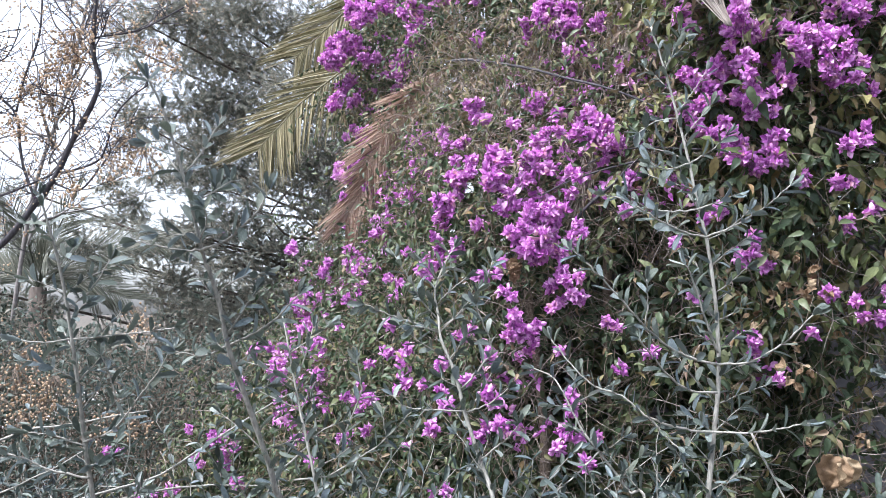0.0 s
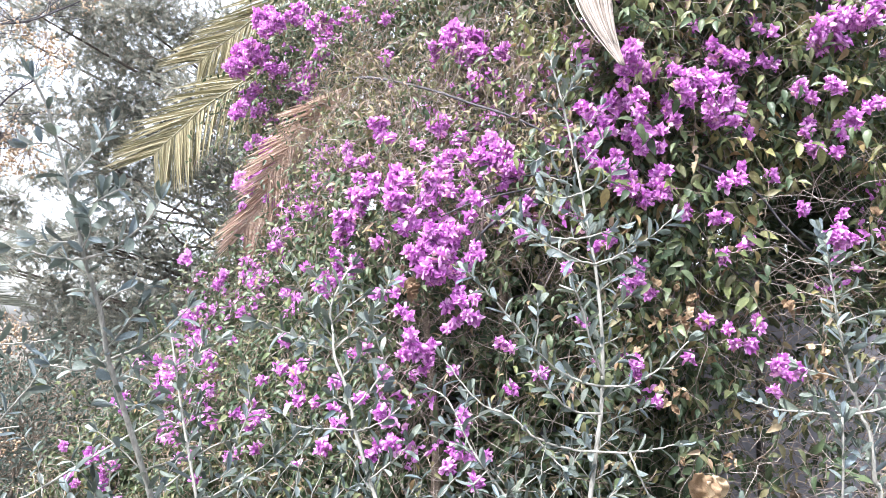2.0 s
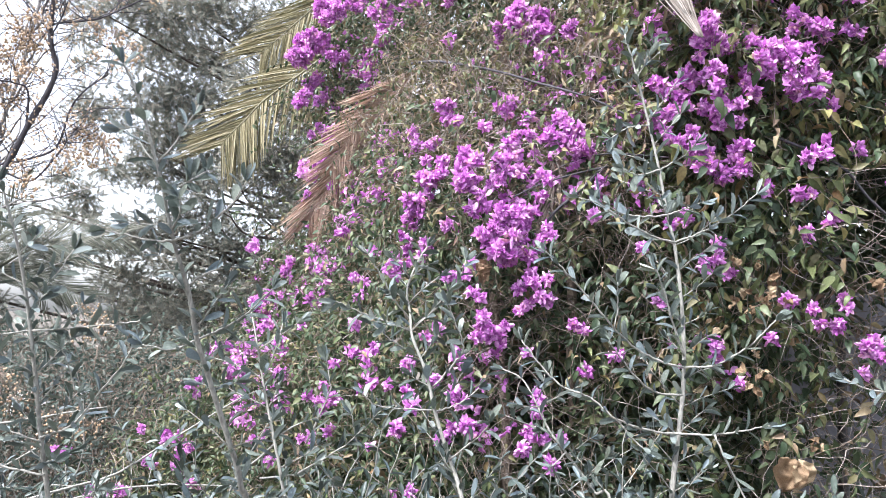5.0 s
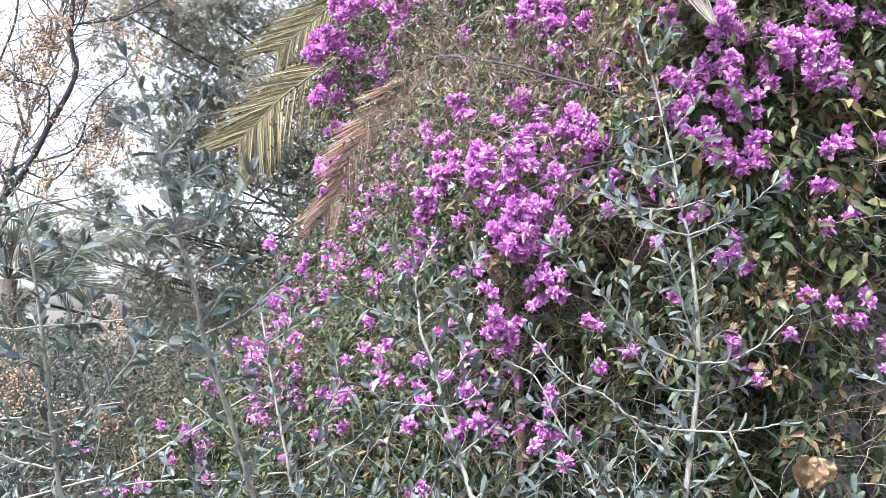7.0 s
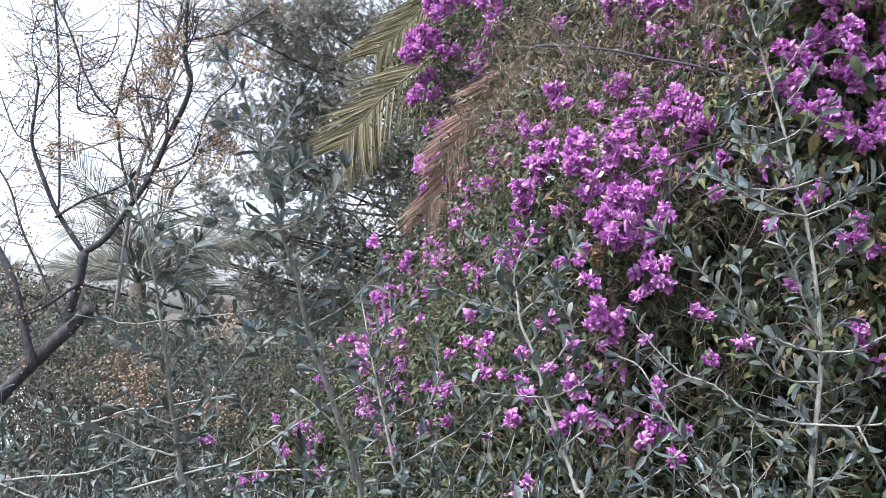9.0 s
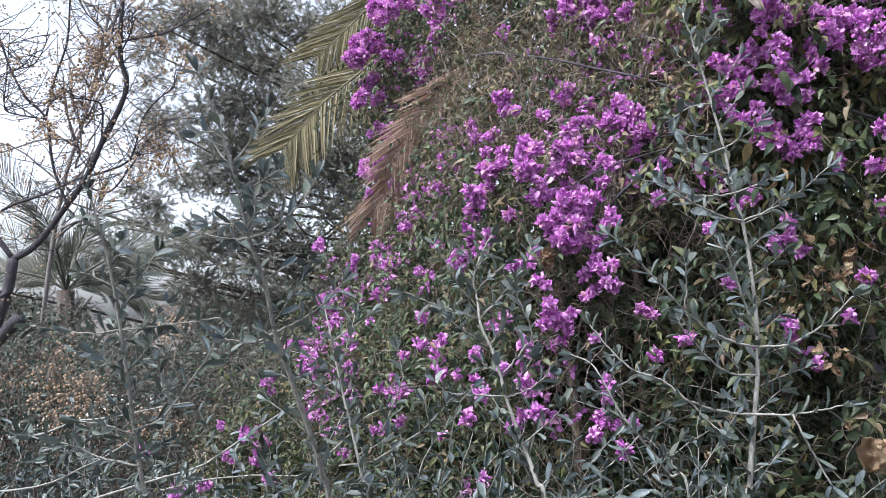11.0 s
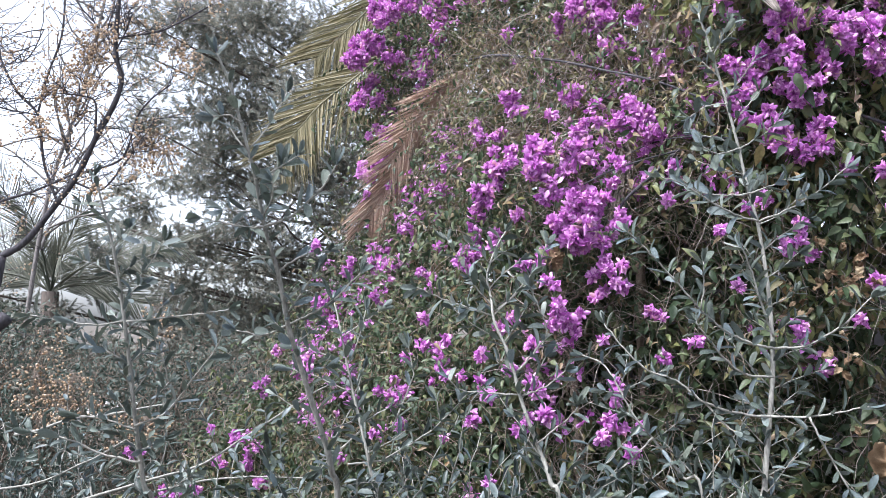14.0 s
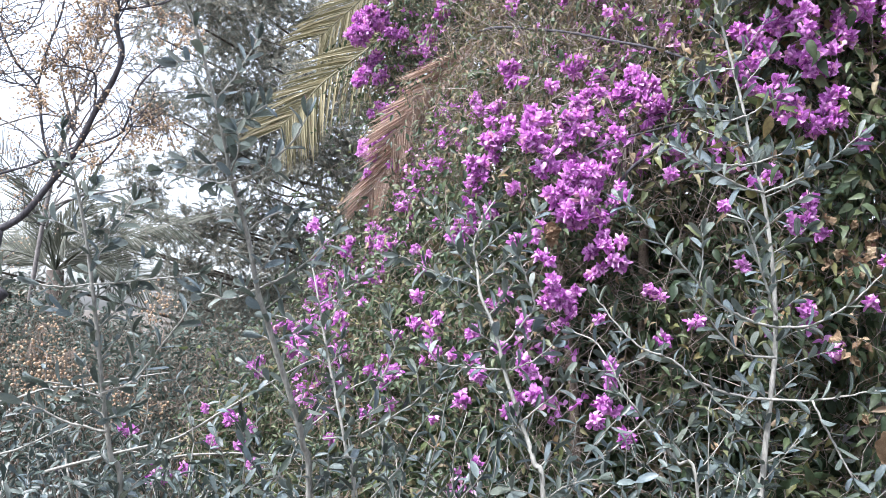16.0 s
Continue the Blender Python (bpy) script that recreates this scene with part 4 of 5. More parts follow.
def sprigs(count, deep, density, twig_geo, leaf_geo, per, scale, droop=0.4, length=(0.12, 0.38)):
    """Leafy twigs that spring out of the face of the bush."""
    pos = leaf_spots(count, -1.8, 2.9, 0.2, 4.0, deep, density)
    for i, p in enumerate(pos):
        way = (rng.normal(), rng.normal() * 0.4 - 0.12, rng.normal() * 0.8 + 0.1)
        line = wander(p, way, rng.uniform(*length), per, 0.2, 0.08)
        tube(twig_geo, line, rng.uniform(0.0012, 0.0024), 0.0007, 3)
        tang = unit(np.diff(line, axis=0))
        rad = unit(np.cross(tang, rng.normal(size=3)) * np.where(np.arange(per) % 2, 1, -1)[:, None] + rng.normal(size=(per, 3)) * 0.35)
        along = unit(tang * 0.55 + rad + np.array([0, -0.15, -droop]))
        up = unit(rng.normal(size=(per, 3)) * 0.6 + np.array([0, -0.55, 0.75]))
        keep = (rng.uniform(size=per) < 0.9) & (window_zone(line[1:, 0], line[1:, 2]) < 0.75) & (hollow_zone(line[1:, 0], line[1:, 2]) < 0.8)
        leaf_geo.scatter(*LEAF_T[i % 3], line[1:][keep], frames(along, up)[keep], (leaf_size(np.full(per, p[0])) * scale)[keep])


def green_ok(x, z):
    d = (0.62 + 0.6 * lumps(x, z, 4.0, 3.1)) * np.clip(0.45 + 1.1 * (z - 0.95), 0.45, 1.0)
    return (rng.uniform(size=len(x)) < d) & (rng.uniform(size=len(x)) > open_zone(x, z)) & (rng.uniform(size=len(x)) > 0.6 * sere_zone(x, z))


tw, lf = Geo(), Geo()
sprigs(4600, 0.15, green_ok, tw, lf, 10, 1.0)
adopt(part("leaf_mass", lf, BUSH_LEAF, None, "small ovate green leaves, some yellowing", kind="stuff"), bush)
adopt(part("leafy_twig_mass", tw, TWIG_BARK, None, "thin brown leafy twigs", kind="stuff"), bush)

# the dark inner growth
lf = Geo()
pos = leaf_spots(42000, -1.7, 2.9, 0.0, 4.0, 0.35, lambda x, z: (rng.uniform(size=len(x)) > 0.9 * ((x > 1.45) & (z < 1.75)) + window_zone(x, z)) & (lumps(x, z, 5.0, 6.6) > -0.42))
pos[:, 1] += 0.5 + 0.4 * np.clip(hollow_zone(pos[:, 0], pos[:, 2]), 0, 1)
for i, (tv, tf) in enumerate(LEAF_T):
    s = slice(i, None, 3)
    lf.scatter(tv, tf, pos[s], leaf_turns(len(pos[s])), rng.uniform(0.045, 0.09, len(pos[s])))
adopt(part("inner_leaf_mass", lf, BUSH_LEAF, None, "shaded leaves inside the bush", kind="stuff"), bush)

# young lime-green shoots among the flowers
tw, lf = Geo(), Geo()
sprigs(680, 0.05, lambda x, z: (rng.uniform(size=len(x)) < 0.12 + 0.9 * (x > 0.65) * (z > 1.65)) & (rng.uniform(size=len(x)) > open_zone(x, z)), tw, lf, 9, 1.05, 0.6)
adopt(part("young_leaf_mass", lf, YOUNG_LEAF, None, "lime-green young leaves", kind="stuff"), bush)
adopt(part("young_twig_mass", tw, PALE_TWIG, None, "thin pale young twigs", kind="stuff"), bush)

# withered growth
tw, lf = Geo(), Geo()
LEAF_SAVE = LEAF_T
LEAF_T = [blade(0.38, 0.9, 0.8), blade(0.46, 1.1, 0.4), blade(0.30, 0.6, 1.1)]
sprigs(1250, 0.10, lambda x, z: rng.uniform(size=len(x)) < sere_zone(x, z) + 0.03, tw, lf, 9, 0.8, 0.6)
LEAF_T = LEAF_SAVE
adopt(part("withered_leaf_mass", lf, SERE_LEAF, None, "curled olive-brown withering leaves", kind="stuff"), bush)
adopt(part("withered_twig_mass", tw, PALE_TWIG, None, "pale thin twigs", kind="stuff"), bush)

# the tangle of fine dry twigs
for material, count, label, bare in ((TWIG_BARK, 2300, "dense tangle of thin brown twigs", 0.30), (PALE_TWIG, 1500, "thin bleached dry twigs", 0.14)):
    g = Geo()
    pos = leaf_spots(count, -1.6, 2.3, 0.3, 3.6, 0.14, lambda x, z: rng.uniform(size=len(x)) < bare + sere_zone(x, z) + 0.9 * hollow_zone(x, z) + 0.45 * ((x > 1.2) & (z < 1.8)) + 0.08 * (x > 0.6))
    for p in pos:
        way = (rng.normal(), rng.normal() * 0.35 - 0.1, rng.normal() * 0.7)
        tube(g, wander(p, way, rng.uniform(0.12, 0.5), 8, 0.28, 0.04), rng.uniform(0.0009, 0.0022), 0.0006, 3)
    adopt(part("twig_tangle", g, material, None, label, kind="stuff"), bush)

# single leaves that stand out round the flowers, the young ones lime green
leaf_meshes = []
for i, (tv, tf) in enumerate([blade(0.5, 0.35, 0.25, (0, 0.2, 0.45, 0.75, 1), (0.1, 0.85, 1.0, 0.6, 0)), blade(0.45, 0.5, 0.5, (0, 0.2, 0.45, 0.75, 1), (0.1, 0.8, 1.0, 0.65, 0))]):
    me = bpy.data.meshes.new("leaf")
    me.from_pydata(tv.tolist(), [], tf)
    me.polygons.foreach_set("use_smooth", [True] * len(me.polygons))
    me.materials.append((BUSH_LEAF, YOUNG_LEAF)[i])
    leaf_meshes.append(me)


def place_piece(name, me, parent, pos, rot, size):
    ob = new(name, me)
    m = Matrix([[*(rot[r] * size), pos[r]] for r in range(3)] + [[0, 0, 0, 1]])
    ob.parent = parent
    ob.matrix_parent_inverse = parent.matrix_basis.inverted()
    ob.matrix_basis = m
    return ob


pos = leaf_spots(220, 0.7, 2.1, 1.55, 2.9, 0.03, lambda x, z: rng.uniform(size=len(x)) < 1 - open_zone(x, z))
pos[:, 1] -= 0.06
turns = leaf_turns(len(pos), 0.6)
for i in range(len(pos)):
    place_piece("leaf", leaf_meshes[i % 2], bush, pos[i], turns[i], rng.uniform(0.036, 0.064))

# flower clusters
def ruffled(width, fold, droop, wave):
    tv, tf = blade(width, fold, droop, (0, 0.2, 0.45, 0.75, 1), (0.3, 0.86, 1.0, 0.62, 0))
    tv = tv.copy()
    tv[:, 2] += wave * np.sin(np.arange(len(tv)) * 2.3)
    return tv, tf


BRACT_T = [ruffled(0.60, 0.8, -0.5, 0.17), ruffled(0.54, 0.5, 0.6, 0.18), ruffled(0.66, 0.6, 0.1, 0.20)]


def bloom(x, z, r):
    """A ragged head of papery flowers, three bracts each, in several tufts that face outwards."""
    g = Geo()
    y = front(x, z) - 0.13 - 1.0 * max(0.0, r - 0.03) + rng.normal() * 0.03
    centre = np.array([x, y, z])
    tufts = int(np.clip((r / 0.020) ** 1.7, 1, 18))
    tuft_r = r if tufts == 1 else max(r * 0.40, 0.02)
    for _ in range(tufts):
        far = 0.0 if tufts == 1 else math.sqrt(rng.uniform(0.02, 1.0)) * r * 0.82
        a = rng.uniform(0, 2 * math.pi)
        mid = centre + np.array([far * math.cos(a), rng.normal() * 0.3 * r, far * math.sin(a)])
        k = int(np.clip(5 + 3.6 * (tuft_r / 0.0125) ** 2, 8, 46) * rng.uniform(0.7, 1.2))
        size = np.clip(0.021 + 0.08 * (r - 0.04), 0.017, 0.024) * (1 + 0.15 * (y > 3))
        out = unit(np.stack([rng.normal(size=k), -0.5 + rng.normal(size=k) * 0.7, 0.1 + rng.normal(size=k)], -1))
        base = mid + out * np.maximum(tuft_r * 0.95 - 0.5 * size, 0.004) * rng.uniform(0.2, 1.05, (k, 1)) * np.array([1, 0.9, 1.0])
        axis = unit(out + rng.normal(size=(k, 3)) * 0.8)
        side = unit(np.cross(axis, np.array([0.3, 0.5, 0.8])))
        side2 = np.cross(axis, side)
        for q in range(3):
            a = q * 2.094 + np.arange(k) + rng.normal(size=k) * 0.4
            rad = np.cos(a)[:, None] * side + np.sin(a)[:, None] * side2
            along = unit(axis * rng.uniform(0.3, 1.5, (k, 1)) + rad * 0.75 + rng.normal(size=(k, 3)) * 0.25)
            tv, tf = BRACT_T[q]
            g.scatter(tv, tf, base, frames(along, axis - 0.6 * rad), size * rng.uniform(0.6, 1.25, k))
        for i in range(k):
            tube(g, [base[i] * 0.4 + mid * 0.6 + np.array([0, 0.03, 0]), base[i]], 0.0009, 0.0009, 3)
    adopt(part("bloom", g, BRACT, None, "head of papery magenta bracts"), bush)


for x, z, r in CLUSTERS:
    bloom(x, z, r * (0.88 if z > 2.3 and x < 0 else 1.25 if z > 1.9 and x > 0.7 else 1.1))
# small scattered flowers deeper in
g = Geo()
pos = leaf_spots(720, -0.9, 2.2, 0.8, 3.2, 0.10, lambda x, z: lumps(x, z, 2.2, 8.7) + 0.75 * np.exp(-((x - 0.1) / 0.7) ** 2 - ((z - 2.4) / 0.5) ** 2) > 0.2 + 1.0 * ((x > 1.0) & (z < 1.75)) + 0.8 * np.exp(-((x - 0.1) / 0.35) ** 2 - ((z - 1.9) / 0.25) ** 2))
pos = np.repeat(pos, 2, axis=0)
pos[1::2] += rng.normal(size=(len(pos) // 2, 3)) * 0.016
for q in range(3):
    tv, tf = BRACT_T[q]
    g.scatter(tv, tf, pos, leaf_turns(len(pos), -0.1), rng.uniform(0.018, 0.030, len(pos)))
adopt(part("loose_blossom", g, BRACT, None, "small single magenta flowers", kind="stuff"), bush)

# dry tan leaves caught in the bush
crisp = []
for i in range(4):
    nx, ny = 9, 13
    tv = []
    for q in range(ny):
        t = q / (ny - 1)
        w = (0.36, 0.32, 0.40, 0.56)[i] * math.sin(math.pi * min(1, 0.06 + 0.94 * t)) ** 0.7 * (1 - 0.25 * t)
        for p in range(nx):
            s = 2 * p / (nx - 1) - 1
            bump = 0.34 * noise.noise(Vector((s * 1.6 + i * 7, t * 3.5, i))) + 0.24 * noise.noise(Vector((s * 4, t * 8, i + 3.0)))
            tv.append((w * s * (1 + 0.18 * noise.noise(Vector((t * 9, s * 2, i * 2.0)))), t, bump + (0.25 + 0.15 * i) * w * s * s - 0.35 * t * t))
    tf = [(q * nx + p, q * nx + p + 1, (q + 1) * nx + p + 1, (q + 1) * nx + p) for q in range(ny - 1) for p in range(nx - 1)]
    me = bpy.data.meshes.new("dry_leaf")
    me.from_pydata(tv, [], tf)
    me.polygons.foreach_set("use_smooth", [True] * len(me.polygons))
    me.materials.append(DRY_LEAF)
    crisp.append(me)
for x, z, r in DRY_LEAVES:
    big = r > 0.045
    k = 2 if big else 3
    rot = frames(np.array([[-0.45, -0.25, -1.0], [0.35, -0.1, -1.0]]), np.array([[-0.3, -1.0, 0.2], [0.4, -1.0, 0.1]])) if big else leaf_turns(k, 0.7, 0.9)
    for i in range(k):
        p = np.array([x, float(front(x, z)) - (0.2 if big else 0.12), z + r * 0.6]) + rng.normal(size=3) * r * (0.1 if big else 0.35)
        place_piece("dry_leaf", crisp[3 if big else int(rng.integers(4))], bush, p, rot[i], r * (rng.uniform(1.5, 1.7) if big else rng.uniform(0.9, 1.4)))

# ---- olive saplings by the path ----
olive_meshes = []
for w, fo, dr in ((0.33, 0.5, 0.12), (0.38, 0.4, 0.25), (0.28, 0.9, 0.05), (0.35, 0.35, -0.15)):
    tv, tf = blade(w, fo, dr, (0, 0.12, 0.36, 0.62, 0.84, 0.95, 1), (0.14, 0.45, 0.88, 1.0, 0.86, 0.5, 0))
    me = bpy.data.meshes.new("leaf")
    me.from_pydata(tv.tolist(), [], tf)
    me.polygons.foreach_set("use_smooth", [True] * len(me.polygons))
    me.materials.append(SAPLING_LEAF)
    olive_meshes.append(me)


def leaves_on(line, tree, gap, size, skip=0.0):
    """Opposite pairs of leaves along a shoot, with a tuft at its tip."""
    seg = np.linalg.norm(np.diff(line, axis=0), axis=1)
    run = np.concatenate([[0], np.cumsum(seg)])
    turn = rng.uniform(0, 6.28)
    s = skip + gap * rng.uniform(0.3, 1)
    while s < run[-1]:
        p = np.array([np.interp(s, run, line[:, c]) for c in range(3)])
        q = np.array([np.interp(s + 0.004, run, line[:, c]) for c in range(3)])
        t = unit(q - p + 1e-6)
        a = unit(np.cross(t, np.array([0.2, 0.9, 0.3])))
        b = np.cross(t, a)
        turn += 1.57 + rng.normal() * 0.35
        for h in (0, math.pi):
            if rng.uniform() < 0.12:
                continue
            rad = math.cos(turn + h) * a + math.sin(turn + h) * b
            along = unit(t * rng.uniform(0.35, 1.0) + rad + np.array([0, 0, 0.15]))
            rot = frames(along[None], (t + 0.2 * rng.normal(size=3))[None])[0]
            place_piece("leaf", olive_meshes[rng.integers(4)], tree, p, rot, size * rng.uniform(0.65, 1.15))
        s += gap * rng.uniform(0.75, 1.3)
    t = unit(line[-1] - line[-2])
    for k in range(4):
        along = unit(t + rng.normal(size=3) * 0.35)
        place_piece("leaf", olive_meshes[k], tree, line[-1], frames(along[None], rng.normal(size=(1, 3)))[0], size * rng.uniform(0.5, 0.85))


def sapling(branches, label):
    base = branches[0][0][0]
    tree = thing("olive_sapling", (base[0], base[1], 0), label, "sapling", "olive saplings along the path")
    for i, (pts, r0, r1) in enumerate(branches):
        pts = [np.array(p) for p in pts]
        if i == 0:
            pts = [np.array([pts[0][0], pts[0][1], -0.05])] + pts
        line = spline(pts, 6)
        if i:
            line[1:] += rng.normal(size=(len(line) - 1, 3)) * 0.0009
        g = Geo()
        tube(g, line, r0 * (1.0 if i == 0 else 0.75), r1 * 0.9, 8, 0.05)
        adopt(part("stem" if i == 0 else "side_branch", g, OLIVE_BARK, None, "pale grey-green upright stem" if i == 0 else ""), tree)
        length = np.linalg.norm(np.diff(line, axis=0), axis=1).sum()
        leaves_on(line, tree, 0.028 if i else 0.045, 0.051, max(0.02, length * 0.1) if i else 0.75)
        # short paired twigs at the nodes of the stem
        run = np.concatenate([[0], np.cumsum(np.linalg.norm(np.diff(line, axis=0), axis=1))])
        for s in np.arange(0.8, run[-1] - 0.08, 0.07) if i == 0 else ():
            p = np.array([np.interp(s, run, line[:, c]) for c in range(3)])
            for h in (-1, 1):
                if rng.uniform() < 0.35:
                    continue
                way = (h * rng.uniform(0.6, 1.2), rng.normal() * 0.5, 0.75 + rng.normal() * 0.2)
                twig = wander(p, way, rng.uniform(0.05, 0.15), 5, 0.1)
                g = Geo()
                tube(g, twig, 0.0019, 0.001, 5)
                adopt(part("side_branch", g, OLIVE_BARK), tree)
                leaves_on(twig, tree, 0.026, 0.043)
    return tree


for rows, label in ((SAPLING_R, "tall young olive with a pale straight stem and grey-green leaves"), (SAPLING_M, "young olive forking into leafy shoots before the flowers"),
                    (SAPLING_M2, "thin leaning olive shoot with narrow leaves"), (SAPLING_L, "tall leaning young olive, leaves tinted bluish as sky sheen"),
                    (SAPLING_L2, "slender olive shoot beside the leaning one"), (SAPLING_LL, "young olive with level side twigs before the bare tree"),
                    (SAPLING_RR, "young olive with a long level twig before the wall")):
    sapling(rows, label)

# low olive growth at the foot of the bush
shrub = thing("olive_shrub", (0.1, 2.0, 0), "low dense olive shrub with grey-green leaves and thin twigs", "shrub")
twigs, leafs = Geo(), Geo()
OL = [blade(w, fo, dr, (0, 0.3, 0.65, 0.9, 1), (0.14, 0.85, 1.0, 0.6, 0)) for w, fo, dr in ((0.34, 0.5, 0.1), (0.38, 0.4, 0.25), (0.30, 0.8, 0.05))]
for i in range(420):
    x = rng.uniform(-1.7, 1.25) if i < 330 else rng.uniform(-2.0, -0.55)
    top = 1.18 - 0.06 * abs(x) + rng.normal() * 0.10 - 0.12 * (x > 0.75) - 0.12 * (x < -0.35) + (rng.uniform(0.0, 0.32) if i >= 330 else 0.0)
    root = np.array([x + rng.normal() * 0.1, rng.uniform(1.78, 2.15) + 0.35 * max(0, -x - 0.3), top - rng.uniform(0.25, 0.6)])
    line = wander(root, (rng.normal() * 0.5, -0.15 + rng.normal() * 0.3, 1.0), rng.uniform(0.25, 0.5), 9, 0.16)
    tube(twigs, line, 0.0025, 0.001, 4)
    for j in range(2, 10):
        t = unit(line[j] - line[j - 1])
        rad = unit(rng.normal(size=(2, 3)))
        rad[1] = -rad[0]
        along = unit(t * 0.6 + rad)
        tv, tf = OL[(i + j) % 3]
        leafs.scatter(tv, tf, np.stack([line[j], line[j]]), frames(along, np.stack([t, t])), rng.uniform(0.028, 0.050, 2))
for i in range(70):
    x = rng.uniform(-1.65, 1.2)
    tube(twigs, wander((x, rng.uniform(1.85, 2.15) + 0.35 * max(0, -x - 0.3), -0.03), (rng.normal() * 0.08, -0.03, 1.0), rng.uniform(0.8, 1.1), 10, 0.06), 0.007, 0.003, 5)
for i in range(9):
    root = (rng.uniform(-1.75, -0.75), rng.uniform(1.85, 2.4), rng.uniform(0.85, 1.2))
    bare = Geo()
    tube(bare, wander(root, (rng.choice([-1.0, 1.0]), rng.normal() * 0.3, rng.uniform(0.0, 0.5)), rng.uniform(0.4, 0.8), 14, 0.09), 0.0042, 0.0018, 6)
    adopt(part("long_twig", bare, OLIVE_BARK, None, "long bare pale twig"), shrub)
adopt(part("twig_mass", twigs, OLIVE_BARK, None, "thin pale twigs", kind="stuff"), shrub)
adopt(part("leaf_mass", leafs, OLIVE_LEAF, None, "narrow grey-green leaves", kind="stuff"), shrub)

# ---- palm behind the bush ----
palm = thing("date_palm", (0.75, 4.4, 0), "date palm with hanging green and dead fronds behind the bush", "palm")
g = Geo()
tube(g, spline([(0.75, 4.4, -0.1), (0.74, 4.4, 1.6), (0.72, 4.4, 3.4), (0.72, 4.4, 4.6)], 8), 0.24, 0.2, 14, 0.06)
adopt(part("trunk", g, DARK_BARK, None, "rough dark trunk"), palm)


def frond(pts, leaf, material, name, label, r0=0.016, count=75, spread=0.8, hang=0.2, closed=1.0, plane=(0, -1, 0.2), sag=0.12, width=0.04):
    """A feather frond: a tapering rib, narrow folded leaflets on both sides."""
    line = spline(pts, 10)
    rib = Geo()
    tube(rib, line, r0, 0.003, 7)
    rib_ob = adopt(part(name, rib, material, None, label), palm)
    tv, tf = blade(width, 0.8, hang, (0, 0.3, 0.65, 1), (0.7, 1, 0.75, 0))
    me = bpy.data.meshes.new("leaflet")
    me.from_pydata(tv.tolist(), [], tf)
    me.materials.append(material)
    ts = np.linspace(0.12, 0.995, count)
    idx = ts * (len(line) - 1)
    p = np.stack([np.interp(idx, np.arange(len(line)), line[:, c]) for c in range(3)], -1)
    tang = unit(np.stack([np.interp(idx, np.arange(len(line)), np.gradient(line, axis=0)[:, c]) for c in range(3)], -1))
    nrm = unit(np.array(plane, float))
    for h in (-1, 1):
        out = unit(np.cross(tang, nrm)) * h
        along = unit(tang * (1.2 - 0.3 * ts[:, None]) * closed + out * spread + rng.normal(size=p.shape) * 0.06 + np.array([0, 0, -sag]))
        size = leaf * (0.55 + 0.75 * np.sin(np.pi * np.clip(0.18 + 0.72 * ts, 0, 1))) * rng.uniform(0.88, 1.08, count)
        rot = frames(along, np.broadcast_to(nrm, p.shape) + rng.normal(size=p.shape) * 0.25)
        for i in range(count):
            ob = new("leaflet", me)
            ob.parent = rib_ob
            ob.matrix_basis = Matrix([[*(rot[i][r] * size[i]), p[i][r]] for r in range(3)] + [[0, 0, 0, 1]])


frond([(0.583, 4.77, 4.25), (0.1, 4.75, 4.02), (-0.256, 4.7, 3.68), (-0.47, 4.65, 3.379), (-0.668, 4.6, 3.172), (-0.907, 4.5, 2.931), (-1.02, 4.46, 2.78), (-1.09, 4.43, 2.69), (-1.15, 4.4, 2.60)], 0.38, PALM_LEAF, "green_frond", "arching yellow-green frond", 0.011, 92, 0.78, 0.16, 1.0, sag=0.14, width=0.034)
frond([(0.45, 4.87, 4.52), (-0.156, 4.85, 4.202), (-0.463, 4.85, 3.904), (-0.653, 4.85, 3.714), (-0.822, 4.85, 3.548), (-0.93, 4.85, 3.44), (-1.02, 4.85, 3.35)], 0.38, PALM_LEAF, "green_frond", "arching yellow-green frond", 0.011, 80, 0.75, 0.15, 1.0, sag=0.12, width=0.032)
frond([(0.10, 3.55, 2.92), (0.013, 3.6, 2.834), (-0.101, 3.65, 2.752), (-0.191, 3.75, 2.687), (-0.267, 3.8, 2.607), (-0.341, 3.82, 2.503), (-0.416, 3.85, 2.384)], 0.29, DEAD_FROND, "dead_frond", "hanging reddish-brown dead frond", 0.005, 110, 0.6, 0.06, 1.1, (0.1, -1, 0.15), 0.15, width=0.024)
frond([(-0.15, 3.80, 2.67), (-0.222, 3.84, 2.57), (-0.327, 3.88, 2.44), (-0.408, 3.9, 2.315), (-0.486, 3.92, 2.20), (-0.54, 3.95, 2.10)], 0.26, DEAD_FROND, "dead_frond", "hanging reddish-brown dead frond", 0.005, 96, 0.5, 0.06, 1.1, (0.1, -1, 0.15), 0.2, width=0.026)
frond([(0.696, 2.835, 3.011), (0.684, 2.736, 2.8), (0.675, 2.642, 2.626), (0.67, 2.568, 2.491)], 0.16, STRAW, "dead_frond", "folded straw-grey dead frond", 0.008, 30, 0.3, 0.05, width=0.035)
frond([(0.613, 2.758, 2.557), (0.546, 2.544, 2.315), (0.483, 2.419, 2.084), (0.423, 2.35, 1.863)], 0.15, STRAW, "dead_frond", "folded straw-grey dead frond", 0.007, 34, 0.2, 0.05, width=0.035)
BASE = [(0.757, 2.42, 3.228), (0.749, 2.156, 2.878), (0.736, 2.024, 2.636), (0.729, 1.936, 2.513), (0.743, 1.892, 2.432), (0.759, 1.848, 2.357)]
